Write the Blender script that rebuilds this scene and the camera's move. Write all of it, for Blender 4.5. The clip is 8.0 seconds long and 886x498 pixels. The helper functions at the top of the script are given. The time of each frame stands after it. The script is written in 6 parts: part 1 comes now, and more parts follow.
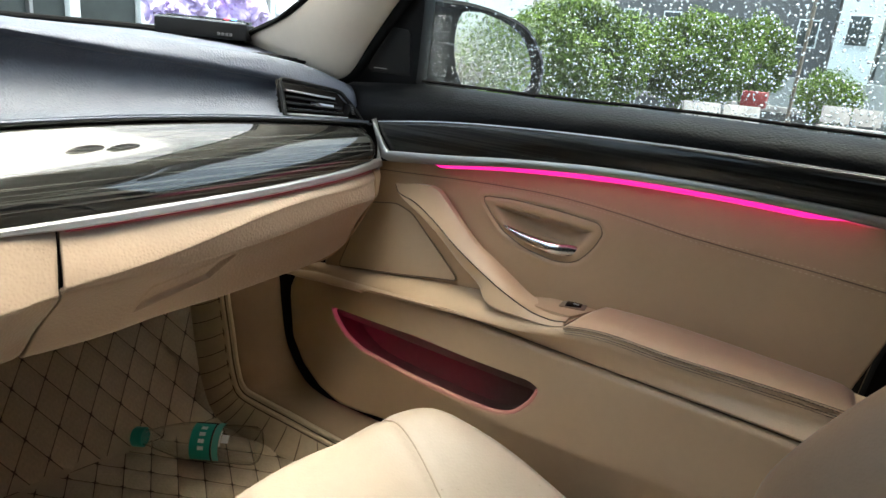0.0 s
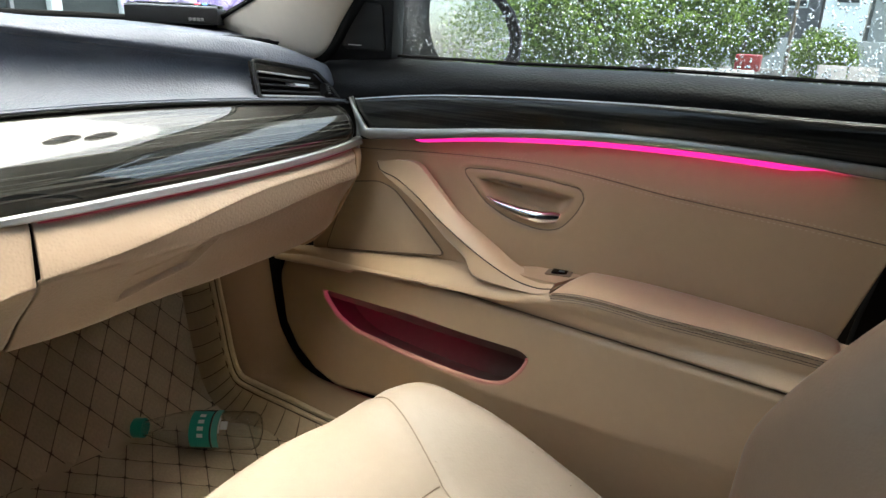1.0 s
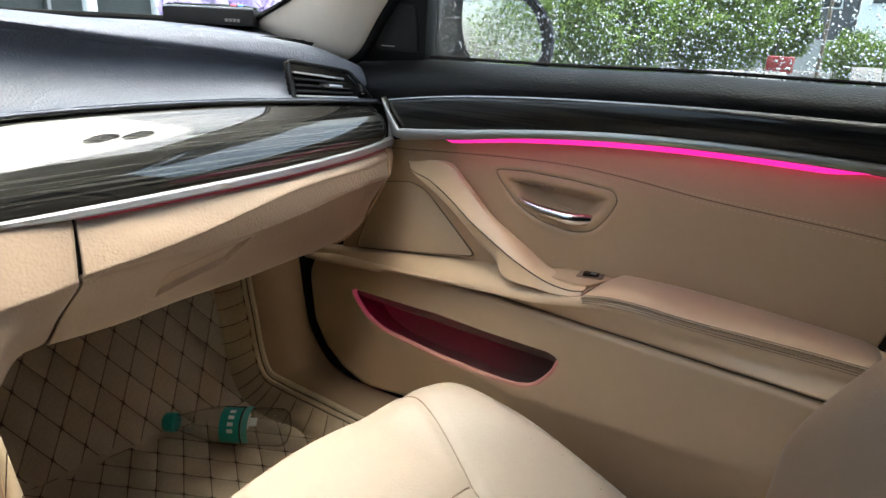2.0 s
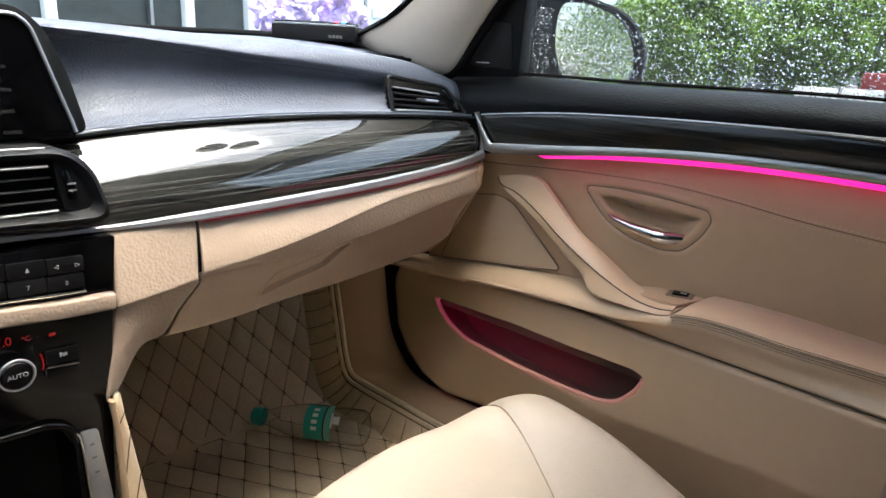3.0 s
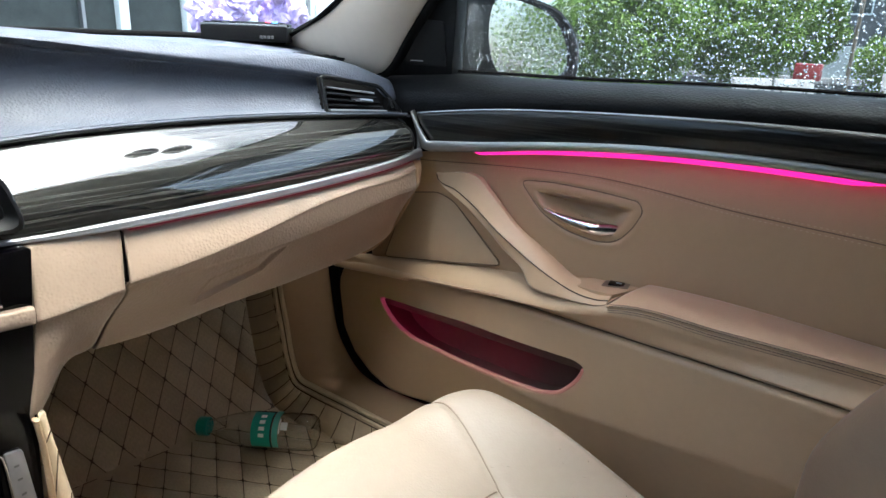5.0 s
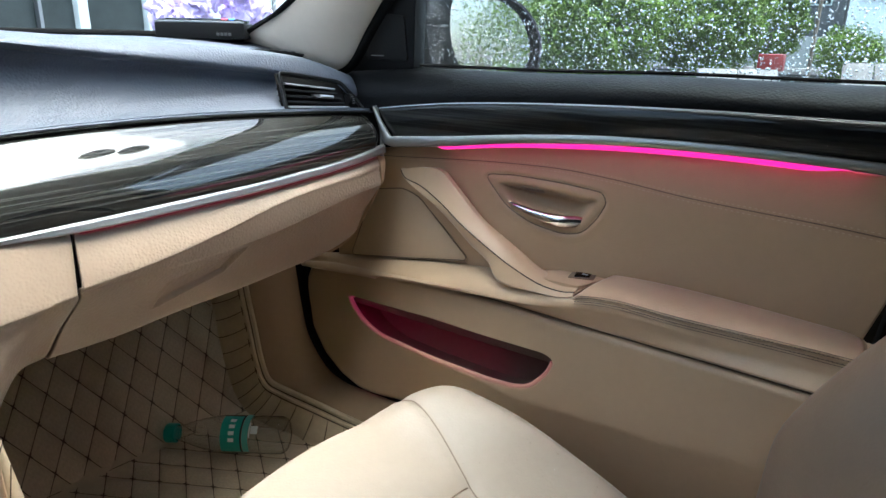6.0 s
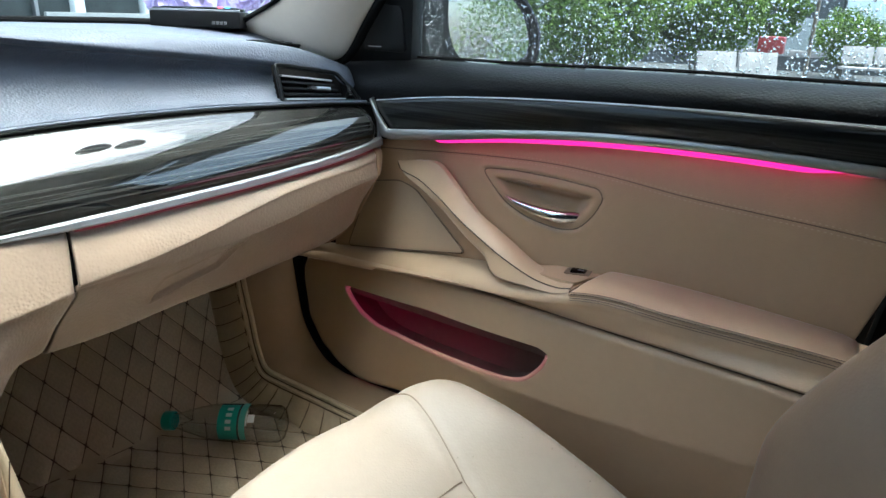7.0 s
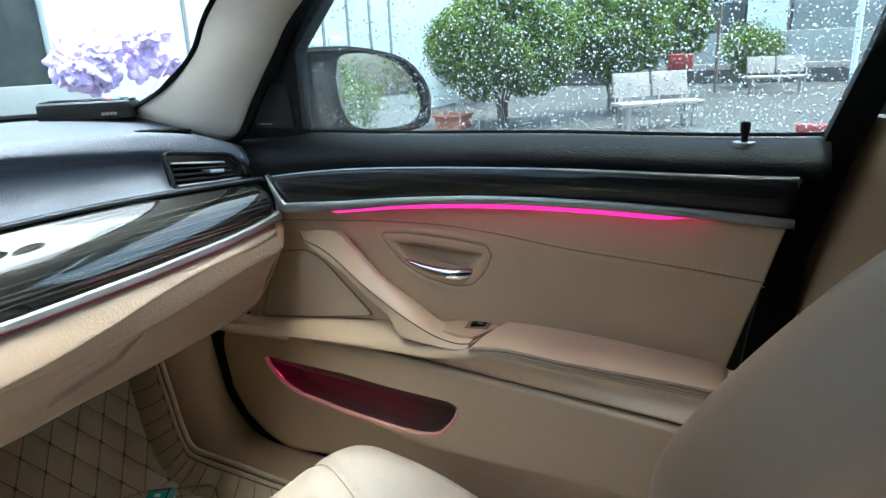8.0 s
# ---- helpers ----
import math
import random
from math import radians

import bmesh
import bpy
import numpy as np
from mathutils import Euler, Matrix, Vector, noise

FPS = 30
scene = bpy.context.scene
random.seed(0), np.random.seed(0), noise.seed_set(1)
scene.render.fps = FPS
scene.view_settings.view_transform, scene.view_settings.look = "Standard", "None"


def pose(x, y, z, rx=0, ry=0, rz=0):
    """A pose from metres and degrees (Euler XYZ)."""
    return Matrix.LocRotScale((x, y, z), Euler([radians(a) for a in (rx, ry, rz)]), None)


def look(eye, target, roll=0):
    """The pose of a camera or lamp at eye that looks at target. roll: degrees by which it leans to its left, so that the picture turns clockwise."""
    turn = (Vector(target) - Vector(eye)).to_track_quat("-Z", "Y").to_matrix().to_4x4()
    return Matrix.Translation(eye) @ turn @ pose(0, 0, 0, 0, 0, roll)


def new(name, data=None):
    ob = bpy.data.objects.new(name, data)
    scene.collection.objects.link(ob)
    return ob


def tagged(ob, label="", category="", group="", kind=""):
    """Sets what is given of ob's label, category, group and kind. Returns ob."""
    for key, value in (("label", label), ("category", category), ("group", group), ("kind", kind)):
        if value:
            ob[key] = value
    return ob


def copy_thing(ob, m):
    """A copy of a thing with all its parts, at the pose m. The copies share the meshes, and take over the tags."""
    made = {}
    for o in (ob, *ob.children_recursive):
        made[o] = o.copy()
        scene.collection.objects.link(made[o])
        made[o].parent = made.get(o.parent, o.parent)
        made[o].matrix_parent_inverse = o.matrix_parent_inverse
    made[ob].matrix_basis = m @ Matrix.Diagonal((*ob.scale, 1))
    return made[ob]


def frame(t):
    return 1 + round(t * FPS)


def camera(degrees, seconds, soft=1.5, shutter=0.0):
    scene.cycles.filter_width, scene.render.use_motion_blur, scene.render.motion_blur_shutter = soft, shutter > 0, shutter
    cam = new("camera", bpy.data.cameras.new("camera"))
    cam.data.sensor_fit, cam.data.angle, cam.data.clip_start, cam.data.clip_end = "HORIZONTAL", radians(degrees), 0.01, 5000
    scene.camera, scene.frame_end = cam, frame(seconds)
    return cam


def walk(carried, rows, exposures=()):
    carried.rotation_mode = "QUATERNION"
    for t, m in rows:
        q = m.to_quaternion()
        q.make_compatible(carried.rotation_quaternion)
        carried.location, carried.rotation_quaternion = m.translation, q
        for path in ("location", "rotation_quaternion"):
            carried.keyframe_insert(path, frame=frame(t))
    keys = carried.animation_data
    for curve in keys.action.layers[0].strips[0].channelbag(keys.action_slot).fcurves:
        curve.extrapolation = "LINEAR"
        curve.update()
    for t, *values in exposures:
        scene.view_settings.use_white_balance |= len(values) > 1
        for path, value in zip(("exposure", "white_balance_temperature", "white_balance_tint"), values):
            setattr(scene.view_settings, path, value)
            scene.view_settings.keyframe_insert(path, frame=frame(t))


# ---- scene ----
cam = camera(67.9, 8.0)
PATH = [
    (0, (-0.005, -0.067, 1.075), (1.668, 0.86, 0.493), 5.9),
    (0.5, (0.003, -0.089, 1.067), (1.687, 0.795, 0.448), 3.8),
    (1, (0.008, -0.09, 1.065), (1.667, 0.83, 0.43), 2.8),
    (2.5, (-0.015, -0.074, 1.064), (1.56, 0.989, 0.442), 3.1),
    (3, (-0.035, -0.069, 1.07), (1.477, 1.088, 0.458), 3.2),
    (3.5, (-0.037, -0.069, 1.072), (1.478, 1.083, 0.457), 3.7),
    (4, (-0.036, -0.07, 1.07), (1.493, 1.06, 0.449), 3.1),
    (4.5, (-0.034, -0.075, 1.072), (1.517, 1.031, 0.464), 3.3),
    (5, (-0.021, -0.087, 1.072), (1.57, 0.958, 0.46), 2.3),
    (6.5, (-0.006, -0.095, 1.067), (1.627, 0.87, 0.434), 1.7),
    (7, (-0.002, -0.092, 1.088), (1.617, 0.869, 0.413), 1.9),
    (7.2, (0.0062, -0.1060, 1.1060), (1.6552, 0.8175, 0.4565), 0.0),
    (7.5, (0.016, -0.125, 1.117), (1.72, 0.713, 0.487), -1.8),
    (7.7, (0.0190, -0.1330, 1.1260), (1.7290, 0.7000, 0.5010), -2.4),
    (8, (0.016, -0.164, 1.14), (1.738, 0.673, 0.561), -2.5),
]
walk(cam, [(t, look(eye, target, roll)) for t, eye, target, roll in PATH],
     [(0.0, 2.52, 6750, 0), (2.5, 2.54, 6450, 4), (3.5, 2.52, 6250, 6), (5.0, 2.48, 6000, 2), (6.5, 2.46, 5800, -2), (8.0, 2.50, 5700, -6)])

# ---- world, sun ----
world = bpy.data.worlds.new("overcast_sky")
scene.world = world
world.use_nodes = True
wn = world.node_tree.nodes
sky = wn.new("ShaderNodeTexSky")
sky.sky_type = "NISHITA"
sky.sun_disc = False
sky.sun_elevation = radians(84)
sky.sun_rotation = radians(153)
sky.air_density, sky.dust_density, sky.ozone_density = 1.0, 7.0, 1.3
wn["Background"].inputs[1].default_value = 0.15
world.node_tree.links.new(sky.outputs[0], wn["Background"].inputs[0])
sun_data = bpy.data.lights.new("sun", "SUN")
sun_data.energy, sun_data.angle, sun_data.color = 0.7, radians(60), (1.0, 0.98, 0.96)
sun = new("sun", sun_data)
sun.matrix_world = look((0.3, -0.6, 7.0), (0, 0, 0.5))

# ---- materials ----
def material(name, color, rough=0.5, metal=0.0, coat=0.0, grain=None, bump=0.0, bump_scale=400, vary=0.12, vary_scale=6.0,
             per_object=0.0, spec=0.5, transmission=0.0, ior=1.5, sheen=0.0):
    """A surface with a coarse and a fine variation of its colour, uneven gloss and a fine relief."""
    m = bpy.data.materials.new(name)
    m.use_nodes = True
    nt = m.node_tree
    b = nt.nodes["Principled BSDF"]
    b.inputs["Roughness"].default_value, b.inputs["Metallic"].default_value = rough, metal
    b.inputs["Coat Weight"].default_value, b.inputs["Coat Roughness"].default_value = coat, 0.03
    b.inputs["Specular IOR Level"].default_value = spec
    b.inputs["Transmission Weight"].default_value, b.inputs["IOR"].default_value = transmission, ior
    b.inputs["Sheen Weight"].default_value = sheen
    co = nt.nodes.new("ShaderNodeTexCoord")
    mp = nt.nodes.new("ShaderNodeMapping")
    if grain:
        mp.inputs["Scale"].default_value = grain
    nt.links.new(co.outputs["Object"], mp.inputs[0])
    n1 = nt.nodes.new("ShaderNodeTexNoise")
    n1.inputs["Scale"].default_value, n1.inputs["Detail"].default_value = vary_scale, 6
    n2 = nt.nodes.new("ShaderNodeTexNoise")
    n2.inputs["Scale"].default_value, n2.inputs["Detail"].default_value = vary_scale * 14, 3
    for n in (n1, n2):
        nt.links.new(mp.outputs[0], n.inputs["Vector"])
    add = nt.nodes.new("ShaderNodeMath")
    add.operation = "MULTIPLY_ADD"
    add.inputs[1].default_value = 0.4
    nt.links.new(n2.outputs["Fac"], add.inputs[0])
    nt.links.new(n1.outputs["Fac"], add.inputs[2])
    ramp = nt.nodes.new("ShaderNodeMapRange")
    ramp.inputs["From Min"].default_value, ramp.inputs["From Max"].default_value = 0.45, 0.95
    ramp.inputs["To Min"].default_value, ramp.inputs["To Max"].default_value = 1 - vary, 1 + vary
    nt.links.new(add.outputs[0], ramp.inputs["Value"])
    val = ramp.outputs["Result"]
    if per_object:
        info = nt.nodes.new("ShaderNodeObjectInfo")
        r2 = nt.nodes.new("ShaderNodeMapRange")
        r2.inputs["To Min"].default_value, r2.inputs["To Max"].default_value = 1 - per_object, 1 + per_object
        nt.links.new(info.outputs["Random"], r2.inputs["Value"])
        mul = nt.nodes.new("ShaderNodeMath")
        mul.operation = "MULTIPLY"
        nt.links.new(val, mul.inputs[0])
        nt.links.new(r2.outputs["Result"], mul.inputs[1])
        val = mul.outputs[0]
    hsv = nt.nodes.new("ShaderNodeHueSaturation")
    hsv.inputs["Color"].default_value = (*color, 1)
    nt.links.new(val, hsv.inputs["Value"])
    nt.links.new(hsv.outputs["Color"], b.inputs["Base Color"])
    if rough > 0.08 and not transmission:
        rr = nt.nodes.new("ShaderNodeMapRange")
        rr.inputs["To Min"].default_value, rr.inputs["To Max"].default_value = rough * 0.82, min(1, rough * 1.18)
        nt.links.new(n1.outputs["Fac"], rr.inputs["Value"])
        nt.links.new(rr.outputs["Result"], b.inputs["Roughness"])
    if bump:
        vo = nt.nodes.new("ShaderNodeTexVoronoi")
        vo.feature = "SMOOTH_F1"
        vo.inputs["Scale"].default_value = bump_scale
        nt.links.new(co.outputs["Object"], vo.inputs["Vector"])
        bp = nt.nodes.new("ShaderNodeBump")
        bp.inputs["Strength"].default_value, bp.inputs["Distance"].default_value = bump, 0.0006
        nt.links.new(vo.outputs["Distance"], bp.inputs["Height"])
        nt.links.new(bp.outputs["Normal"], b.inputs["Normal"])
    return m


def glow(name, color, strength):
    m = bpy.data.materials.new(name)
    m.use_nodes = True
    b = m.node_tree.nodes["Principled BSDF"]
    b.inputs["Base Color"].default_value = (*[0.0 * c for c in color], 1)
    b.inputs["Emission Color"].default_value, b.inputs["Emission Strength"].default_value = (*color, 1), strength
    return m


def open_pore_wood(name, lacquer, pale=0.036):
    """Dark striped veneer under clear lacquer, grain along the local x axis."""
    m = bpy.data.materials.new(name)
    m.use_nodes = True
    nt = m.node_tree
    b = nt.nodes["Principled BSDF"]
    co = nt.nodes.new("ShaderNodeTexCoord")
    mp = nt.nodes.new("ShaderNodeMapping")
    nt.links.new(co.outputs["Object"], mp.inputs[0])
    mp.inputs["Scale"].default_value = (3, 3, 380)
    n = nt.nodes.new("ShaderNodeTexNoise")
    n.inputs["Scale"].default_value, n.inputs["Detail"].default_value, n.inputs["Distortion"].default_value = 1.0, 5, 0.4
    nt.links.new(mp.outputs[0], n.inputs["Vector"])
    r = nt.nodes.new("ShaderNodeValToRGB")
    r.color_ramp.elements[0].position, r.color_ramp.elements[0].color = 0.47, (0.0012, 0.0012, 0.0011, 1)
    r.color_ramp.elements[1].position, r.color_ramp.elements[1].color = 0.57, (pale, pale * 0.985, pale * 0.89, 1)
    nt.links.new(n.outputs["Fac"], r.inputs[0])
    nt.links.new(r.outputs[0], b.inputs["Base Color"])
    b.inputs["Roughness"].default_value, b.inputs["Specular IOR Level"].default_value = 0.5, 0.1
    b.inputs["Coat Weight"].default_value, b.inputs["Coat Roughness"].default_value, b.inputs["Coat IOR"].default_value = 1.0, 0.0, lacquer
    return m


LEATHER = material("tan_leather", (0.372, 0.248, 0.143), 0.48, bump=0.35, bump_scale=420, vary=0.05, sheen=0.1)
# backrest leather, darkened in colour for the shade on its flank
BACK_SHADED = material("shaded_back_leather", (0.166, 0.116, 0.074), 0.5, bump=0.3, bump_scale=350, vary=0.06)
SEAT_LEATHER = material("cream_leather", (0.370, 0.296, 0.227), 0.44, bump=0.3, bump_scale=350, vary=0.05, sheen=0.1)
# door leather lightened in colour for the skylight on upward faces
LIT_LEATHER = material("lit_tan_leather", (0.445, 0.312, 0.190), 0.45, bump=0.35, bump_scale=420, vary=0.05, sheen=0.1)
TAN_PLASTIC = material("tan_soft_plastic", (0.370, 0.255, 0.152), 0.55, bump=0.35, bump_scale=520, vary=0.05)
# tan plastic, browner and darker for the shade on the sill
SILL_SHADED = material("shaded_tan_plastic", (0.27, 0.178, 0.105), 0.55, bump=0.35, bump_scale=520, vary=0.06)
TAN_GRAIN = material("tan_grained_skin", (0.272, 0.204, 0.152), 0.45, bump=0.9, bump_scale=300, vary=0.05)
SEAT_SEAM = material("brown_seat_thread", (0.20, 0.145, 0.10), 0.8, vary=0.1)
SEAM_DARK = material("dark_thread_line", (0.045, 0.031, 0.02), 0.8, vary=0.1)
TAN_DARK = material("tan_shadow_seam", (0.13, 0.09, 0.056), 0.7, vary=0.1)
SEAM_TAN = material("tan_thread_seam", (0.46, 0.34, 0.22), 0.7, vary=0.1)
GRILLE = material("tan_speaker_mesh", (0.38, 0.278, 0.178), 0.6, bump=0.9, bump_scale=900, vary=0.05)
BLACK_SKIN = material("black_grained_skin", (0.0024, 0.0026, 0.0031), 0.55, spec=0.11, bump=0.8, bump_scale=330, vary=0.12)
# black skin; the windscreen's bluish sheen is put into the base colour
PAD_SHEEN_SKIN = material("black_skin_with_sky_sheen", (0.066, 0.075, 0.100), 0.5, spec=0.5, bump=1.0, bump_scale=380, vary=0.12)
BLACK_PLASTIC = material("black_plastic", (0.0028, 0.0028, 0.0031), 0.45, spec=0.18, bump=0.2, bump_scale=700, vary=0.1)
GLOSS_BLACK = material("gloss_black_fascia", (0.0012, 0.0012, 0.0014), 0.15, spec=0.2, vary=0.1)
RUBBER = material("black_rubber", (0.003, 0.003, 0.003), 0.8, spec=0.12, bump=0.2, vary=0.1)
WOOD = open_pore_wood("dark_striped_veneer", 1.8, 0.026)
DOOR_WOOD = open_pore_wood("dark_striped_door_veneer", 1.32, 0.013)
DOOR_ALU = material("satin_dark_aluminium", (0.30, 0.29, 0.275), 0.42, metal=1.0, vary=0.05)
ALU = material("satin_aluminium", (0.38, 0.384, 0.393), 0.45, metal=1.0, vary=0.05)
CHROME = material("chrome", (0.68, 0.68, 0.69), 0.16, metal=1.0, vary=0.02)
HEADLINER = material("beige_woven_cloth", (0.47, 0.42, 0.355), 0.85, bump=0.6, bump_scale=900, vary=0.05)
MAT = material("olive_beige_leatherette", (0.51, 0.405, 0.272), 0.5, bump=0.5, bump_scale=300, vary=0.15, per_object=0.06)
MAT_SEAM = material("dark_mat_stitching", (0.10, 0.068, 0.045), 0.8, vary=0.2)
# near black for walls out of view, so they bounce little light
BOUNCE_DARK = material("dark_unseen_wall", (0.018, 0.017, 0.016), 0.95, bump=0.5, bump_scale=600, vary=0.15)
CARPET = material("dark_beige_carpet", (0.16, 0.12, 0.08), 0.95, bump=1.0, bump_scale=600, vary=0.2)
PINK = glow("ambient_light_tube", (1.0, 0.014, 0.26), 0.36)
POCKET_TUBE = glow("pocket_tube", (1.0, 0.012, 0.16), 1.5)
PINK_LINE = glow("dash_light_line", (1.0, 0.015, 0.10), 0.03)
# dark brown carries the shade inside the map pocket
POCKET_SHADE = material("shaded_pocket_lining", (0.07, 0.05, 0.035), 0.95, bump=0.8, bump_scale=900, vary=0.15)
RED_LED = glow("red_display_led", (1.0, 0.02, 0.018), 0.04)
SCREEN_GREY = glow("screen_text_grey", (0.75, 0.78, 0.8), 0.004)
PRINT = material("white_print", (0.30, 0.30, 0.30), 0.6, vary=0.03)
SCREEN = material("dark_glossy_screen", (0.0008, 0.0008, 0.001), 0.1, spec=0.2, vary=0.05)
TEAL = material("teal_plastic", (0.015, 0.33, 0.26), 0.35, vary=0.06)
PAPER = material("white_print_and_glint", (0.78, 0.82, 0.8), 0.4, vary=0.03)
PET = material("clear_pet_plastic", (0.95, 0.97, 0.97), 0.03, transmission=1.0, ior=1.42, vary=0.0)
SCREEN_GLASS = material("windscreen_glass", (0.93, 0.97, 0.96), 0.0, transmission=1.0, ior=1.05, vary=0.0)
GLASS = material("window_glass", (0.72, 0.80, 0.79), 0.0, transmission=1.0, ior=1.05, vary=0.0)
haze_t = GLASS.node_tree
haze_mix, haze_film = haze_t.nodes.new("ShaderNodeMixShader"), haze_t.nodes.new("ShaderNodeBsdfTranslucent")
haze_film.inputs["Color"].default_value = (0.85, 0.90, 0.90, 1)
haze_mix.inputs[0].default_value = 0.006            # thin film of mist on the glass
haze_t.links.new(haze_t.nodes["Principled BSDF"].outputs[0], haze_mix.inputs[1])
haze_t.links.new(haze_film.outputs[0], haze_mix.inputs[2])
haze_t.links.new(haze_mix.outputs[0], haze_t.nodes["Material Output"].inputs[0])
WATER = material("rain_water", (1, 1, 1), 0.0, transmission=1.0, ior=1.33, vary=0.0)
MIRROR = material("mirror_glass", (0.85, 0.88, 0.88), 0.02, metal=1.0, vary=0.0)
LEAF = material("green_leaf", (0.110, 0.172, 0.030), 0.65, spec=0.12, vary=0.5, vary_scale=2.5)
BARK = material("grey_bark", (0.16, 0.13, 0.10), 0.9, bump=1.0, bump_scale=60, vary=0.3)
PAVING = material("wet_grey_paving", (0.055, 0.055, 0.055), 0.6, spec=0.3, bump=0.6, bump_scale=30, vary=0.35, vary_scale=0.8)
WALL_WHITE = material("white_painted_panel", (0.70, 0.77, 0.78), 0.6, vary=0.06, vary_scale=1.2)
WALL_GREY = material("pale_grey_render", (0.27, 0.295, 0.295), 0.8, vary=0.15, vary_scale=1.0)
CONCRETE = material("weathered_white_concrete", (0.34, 0.315, 0.30), 0.75, vary=0.3, vary_scale=4)
BRICK_RED = material("terracotta", (0.33, 0.11, 0.06), 0.8, vary=0.2)
RED_PAINT = material("red_plastic", (0.26, 0.03, 0.03), 0.5, vary=0.1)
PRINT_DIM = material("grey_print", (0.09, 0.09, 0.09), 0.6, vary=0.03)
PURPLE = material("purple_tulle", (0.68, 0.56, 0.88), 0.6, vary=0.4, vary_scale=9)
DARK_GLASS = material("dark_shop_glass", (0.05, 0.06, 0.06), 0.2, spec=0.25, vary=0.2)


# ---- geometry helpers ----
def mesh_of(verts, faces, sharp=40):
    me = bpy.data.meshes.new("mesh")
    me.from_pydata([tuple(map(float, v)) for v in verts], [], faces)
    me.polygons.foreach_set("use_smooth", [True] * len(me.polygons))
    me.update()
    if sharp:
        me.set_sharp_from_angle(angle=radians(sharp))
    return me


def part(name, me, mat, parent=None, label=""):
    """One mesh object, a part under a thing or a part."""
    if isinstance(me, bmesh.types.BMesh):
        bm, me = me, bpy.data.meshes.new("mesh")
        bm.to_mesh(me)
        bm.free()
        me.polygons.foreach_set("use_smooth", [True] * len(me.polygons))
        me.set_sharp_from_angle(angle=radians(35))
    me.name = name
    if not me.materials:
        me.materials.append(mat)
    ob = new(name, me)
    if parent is not None:
        ob.parent = parent
    if label:
        ob["label"] = label
    return ob


def thing(name, label, category, group="", kind="", at=(0, 0, 0)):
    ob = new(name)
    ob.empty_display_size = 0.05
    ob.location = at
    return tagged(ob, label, category, group, kind)


def curve(*pts):
    """A smooth function through points (key, value, ...), keys rising or falling."""
    a = np.array(sorted(pts), float)
    k, v = a[:, 0], a[:, 1:]
    tan = np.gradient(v, k, axis=0) if len(k) > 2 else np.repeat((v[1:] - v[:1]) / (k[1] - k[0]), 2, axis=0)

    def f(u):
        u = np.asarray(u, float)
        i = np.clip(np.searchsorted(k, u) - 1, 0, len(k) - 2)
        h = k[i + 1] - k[i]
        s = np.clip((u - k[i]) / h, -0.5, 1.5)[..., None]
        h = h[..., None]
        out = ((2 * s**3 - 3 * s**2 + 1) * v[i] + (s**3 - 2 * s**2 + s) * h * tan[i]
               + (3 * s**2 - 2 * s**3) * v[i + 1] + (s**3 - s**2) * h * tan[i + 1])
        return out[..., 0] if out.shape[-1] == 1 else out
    return f


def path3(*pts):
    """A smooth path through places; a function of 0 to 1."""
    n = len(pts) - 1
    return curve(*[(i / n, *p) for i, p in enumerate(pts)])


def grid(rows, flip=False, closed=False):
    """Faces between rows of equally many places."""
    n = len(rows[0])
    verts = [p for r in rows for p in r]
    faces = []
    for j in range(len(rows) - 1):
        for i in range(n if closed else n - 1):
            q = (j * n + i, j * n + (i + 1) % n, (j + 1) * n + (i + 1) % n, (j + 1) * n + i)
            faces.append(q[::-1] if flip else q)
    return verts, faces


def blend_rows(rows, k):
    """Rows smoothly interpolated, k steps between each pair."""
    f = curve(*[(i, *np.asarray(r, float).ravel()) for i, r in enumerate(rows)])
    return [np.reshape(f(u), (-1, 3)) for u in np.linspace(0, len(rows) - 1, (len(rows) - 1) * k + 1)]


def shell(ob, thick, bevel=0.0, offset=1.0):
    m = ob.modifiers.new("thickness", "SOLIDIFY")
    m.thickness, m.offset = thick, offset
    if bevel:
        b = ob.modifiers.new("round", "BEVEL")
        b.width, b.segments, b.limit_method, b.angle_limit = bevel, 3, "ANGLE", radians(50)
    return ob


def sweep(path, section, up=(0, 0, 1), close_ring=False, cap=True):
    """A section of (side, up) offsets, or a function of the place 0 to 1 giving one, carried along the path."""
    path = np.asarray(path, float)
    n = len(path)
    if close_ring:
        tang = np.roll(path, -1, 0) - np.roll(path, 1, 0)
    else:
        tang = np.gradient(path, axis=0)
    rows = []
    for i in range(n):
        t = tang[i] / (np.linalg.norm(tang[i]) + 1e-12)
        s = np.cross(t, up)
        s /= np.linalg.norm(s) + 1e-12
        w = np.cross(s, t)
        sec = section(i / max(1, n - 1)) if callable(section) else section
        rows.append([path[i] + a * s + b * w for a, b in sec])
    if close_ring:
        rows.append(rows[0])
    verts, faces = grid(rows, closed=True)
    m = len(rows[0])
    if cap and not close_ring:
        faces += [tuple(range(m)), tuple(range((n - 1) * m, n * m))[::-1]]
    return mesh_of(verts, faces)


def ring(rx, ry=None, n=10, power=1.0):
    ry = ry or rx
    out = []
    for i in range(n):
        a = -2 * math.pi * i / n
        c, s = math.cos(a), math.sin(a)
        out.append((rx * math.copysign(abs(c) ** power, c), ry * math.copysign(abs(s) ** power, s)))
    return out


def tube(path, r, n=8, up=(0, 0, 1), close_ring=False):
    return sweep(path, ring(r, n=n), up, close_ring)


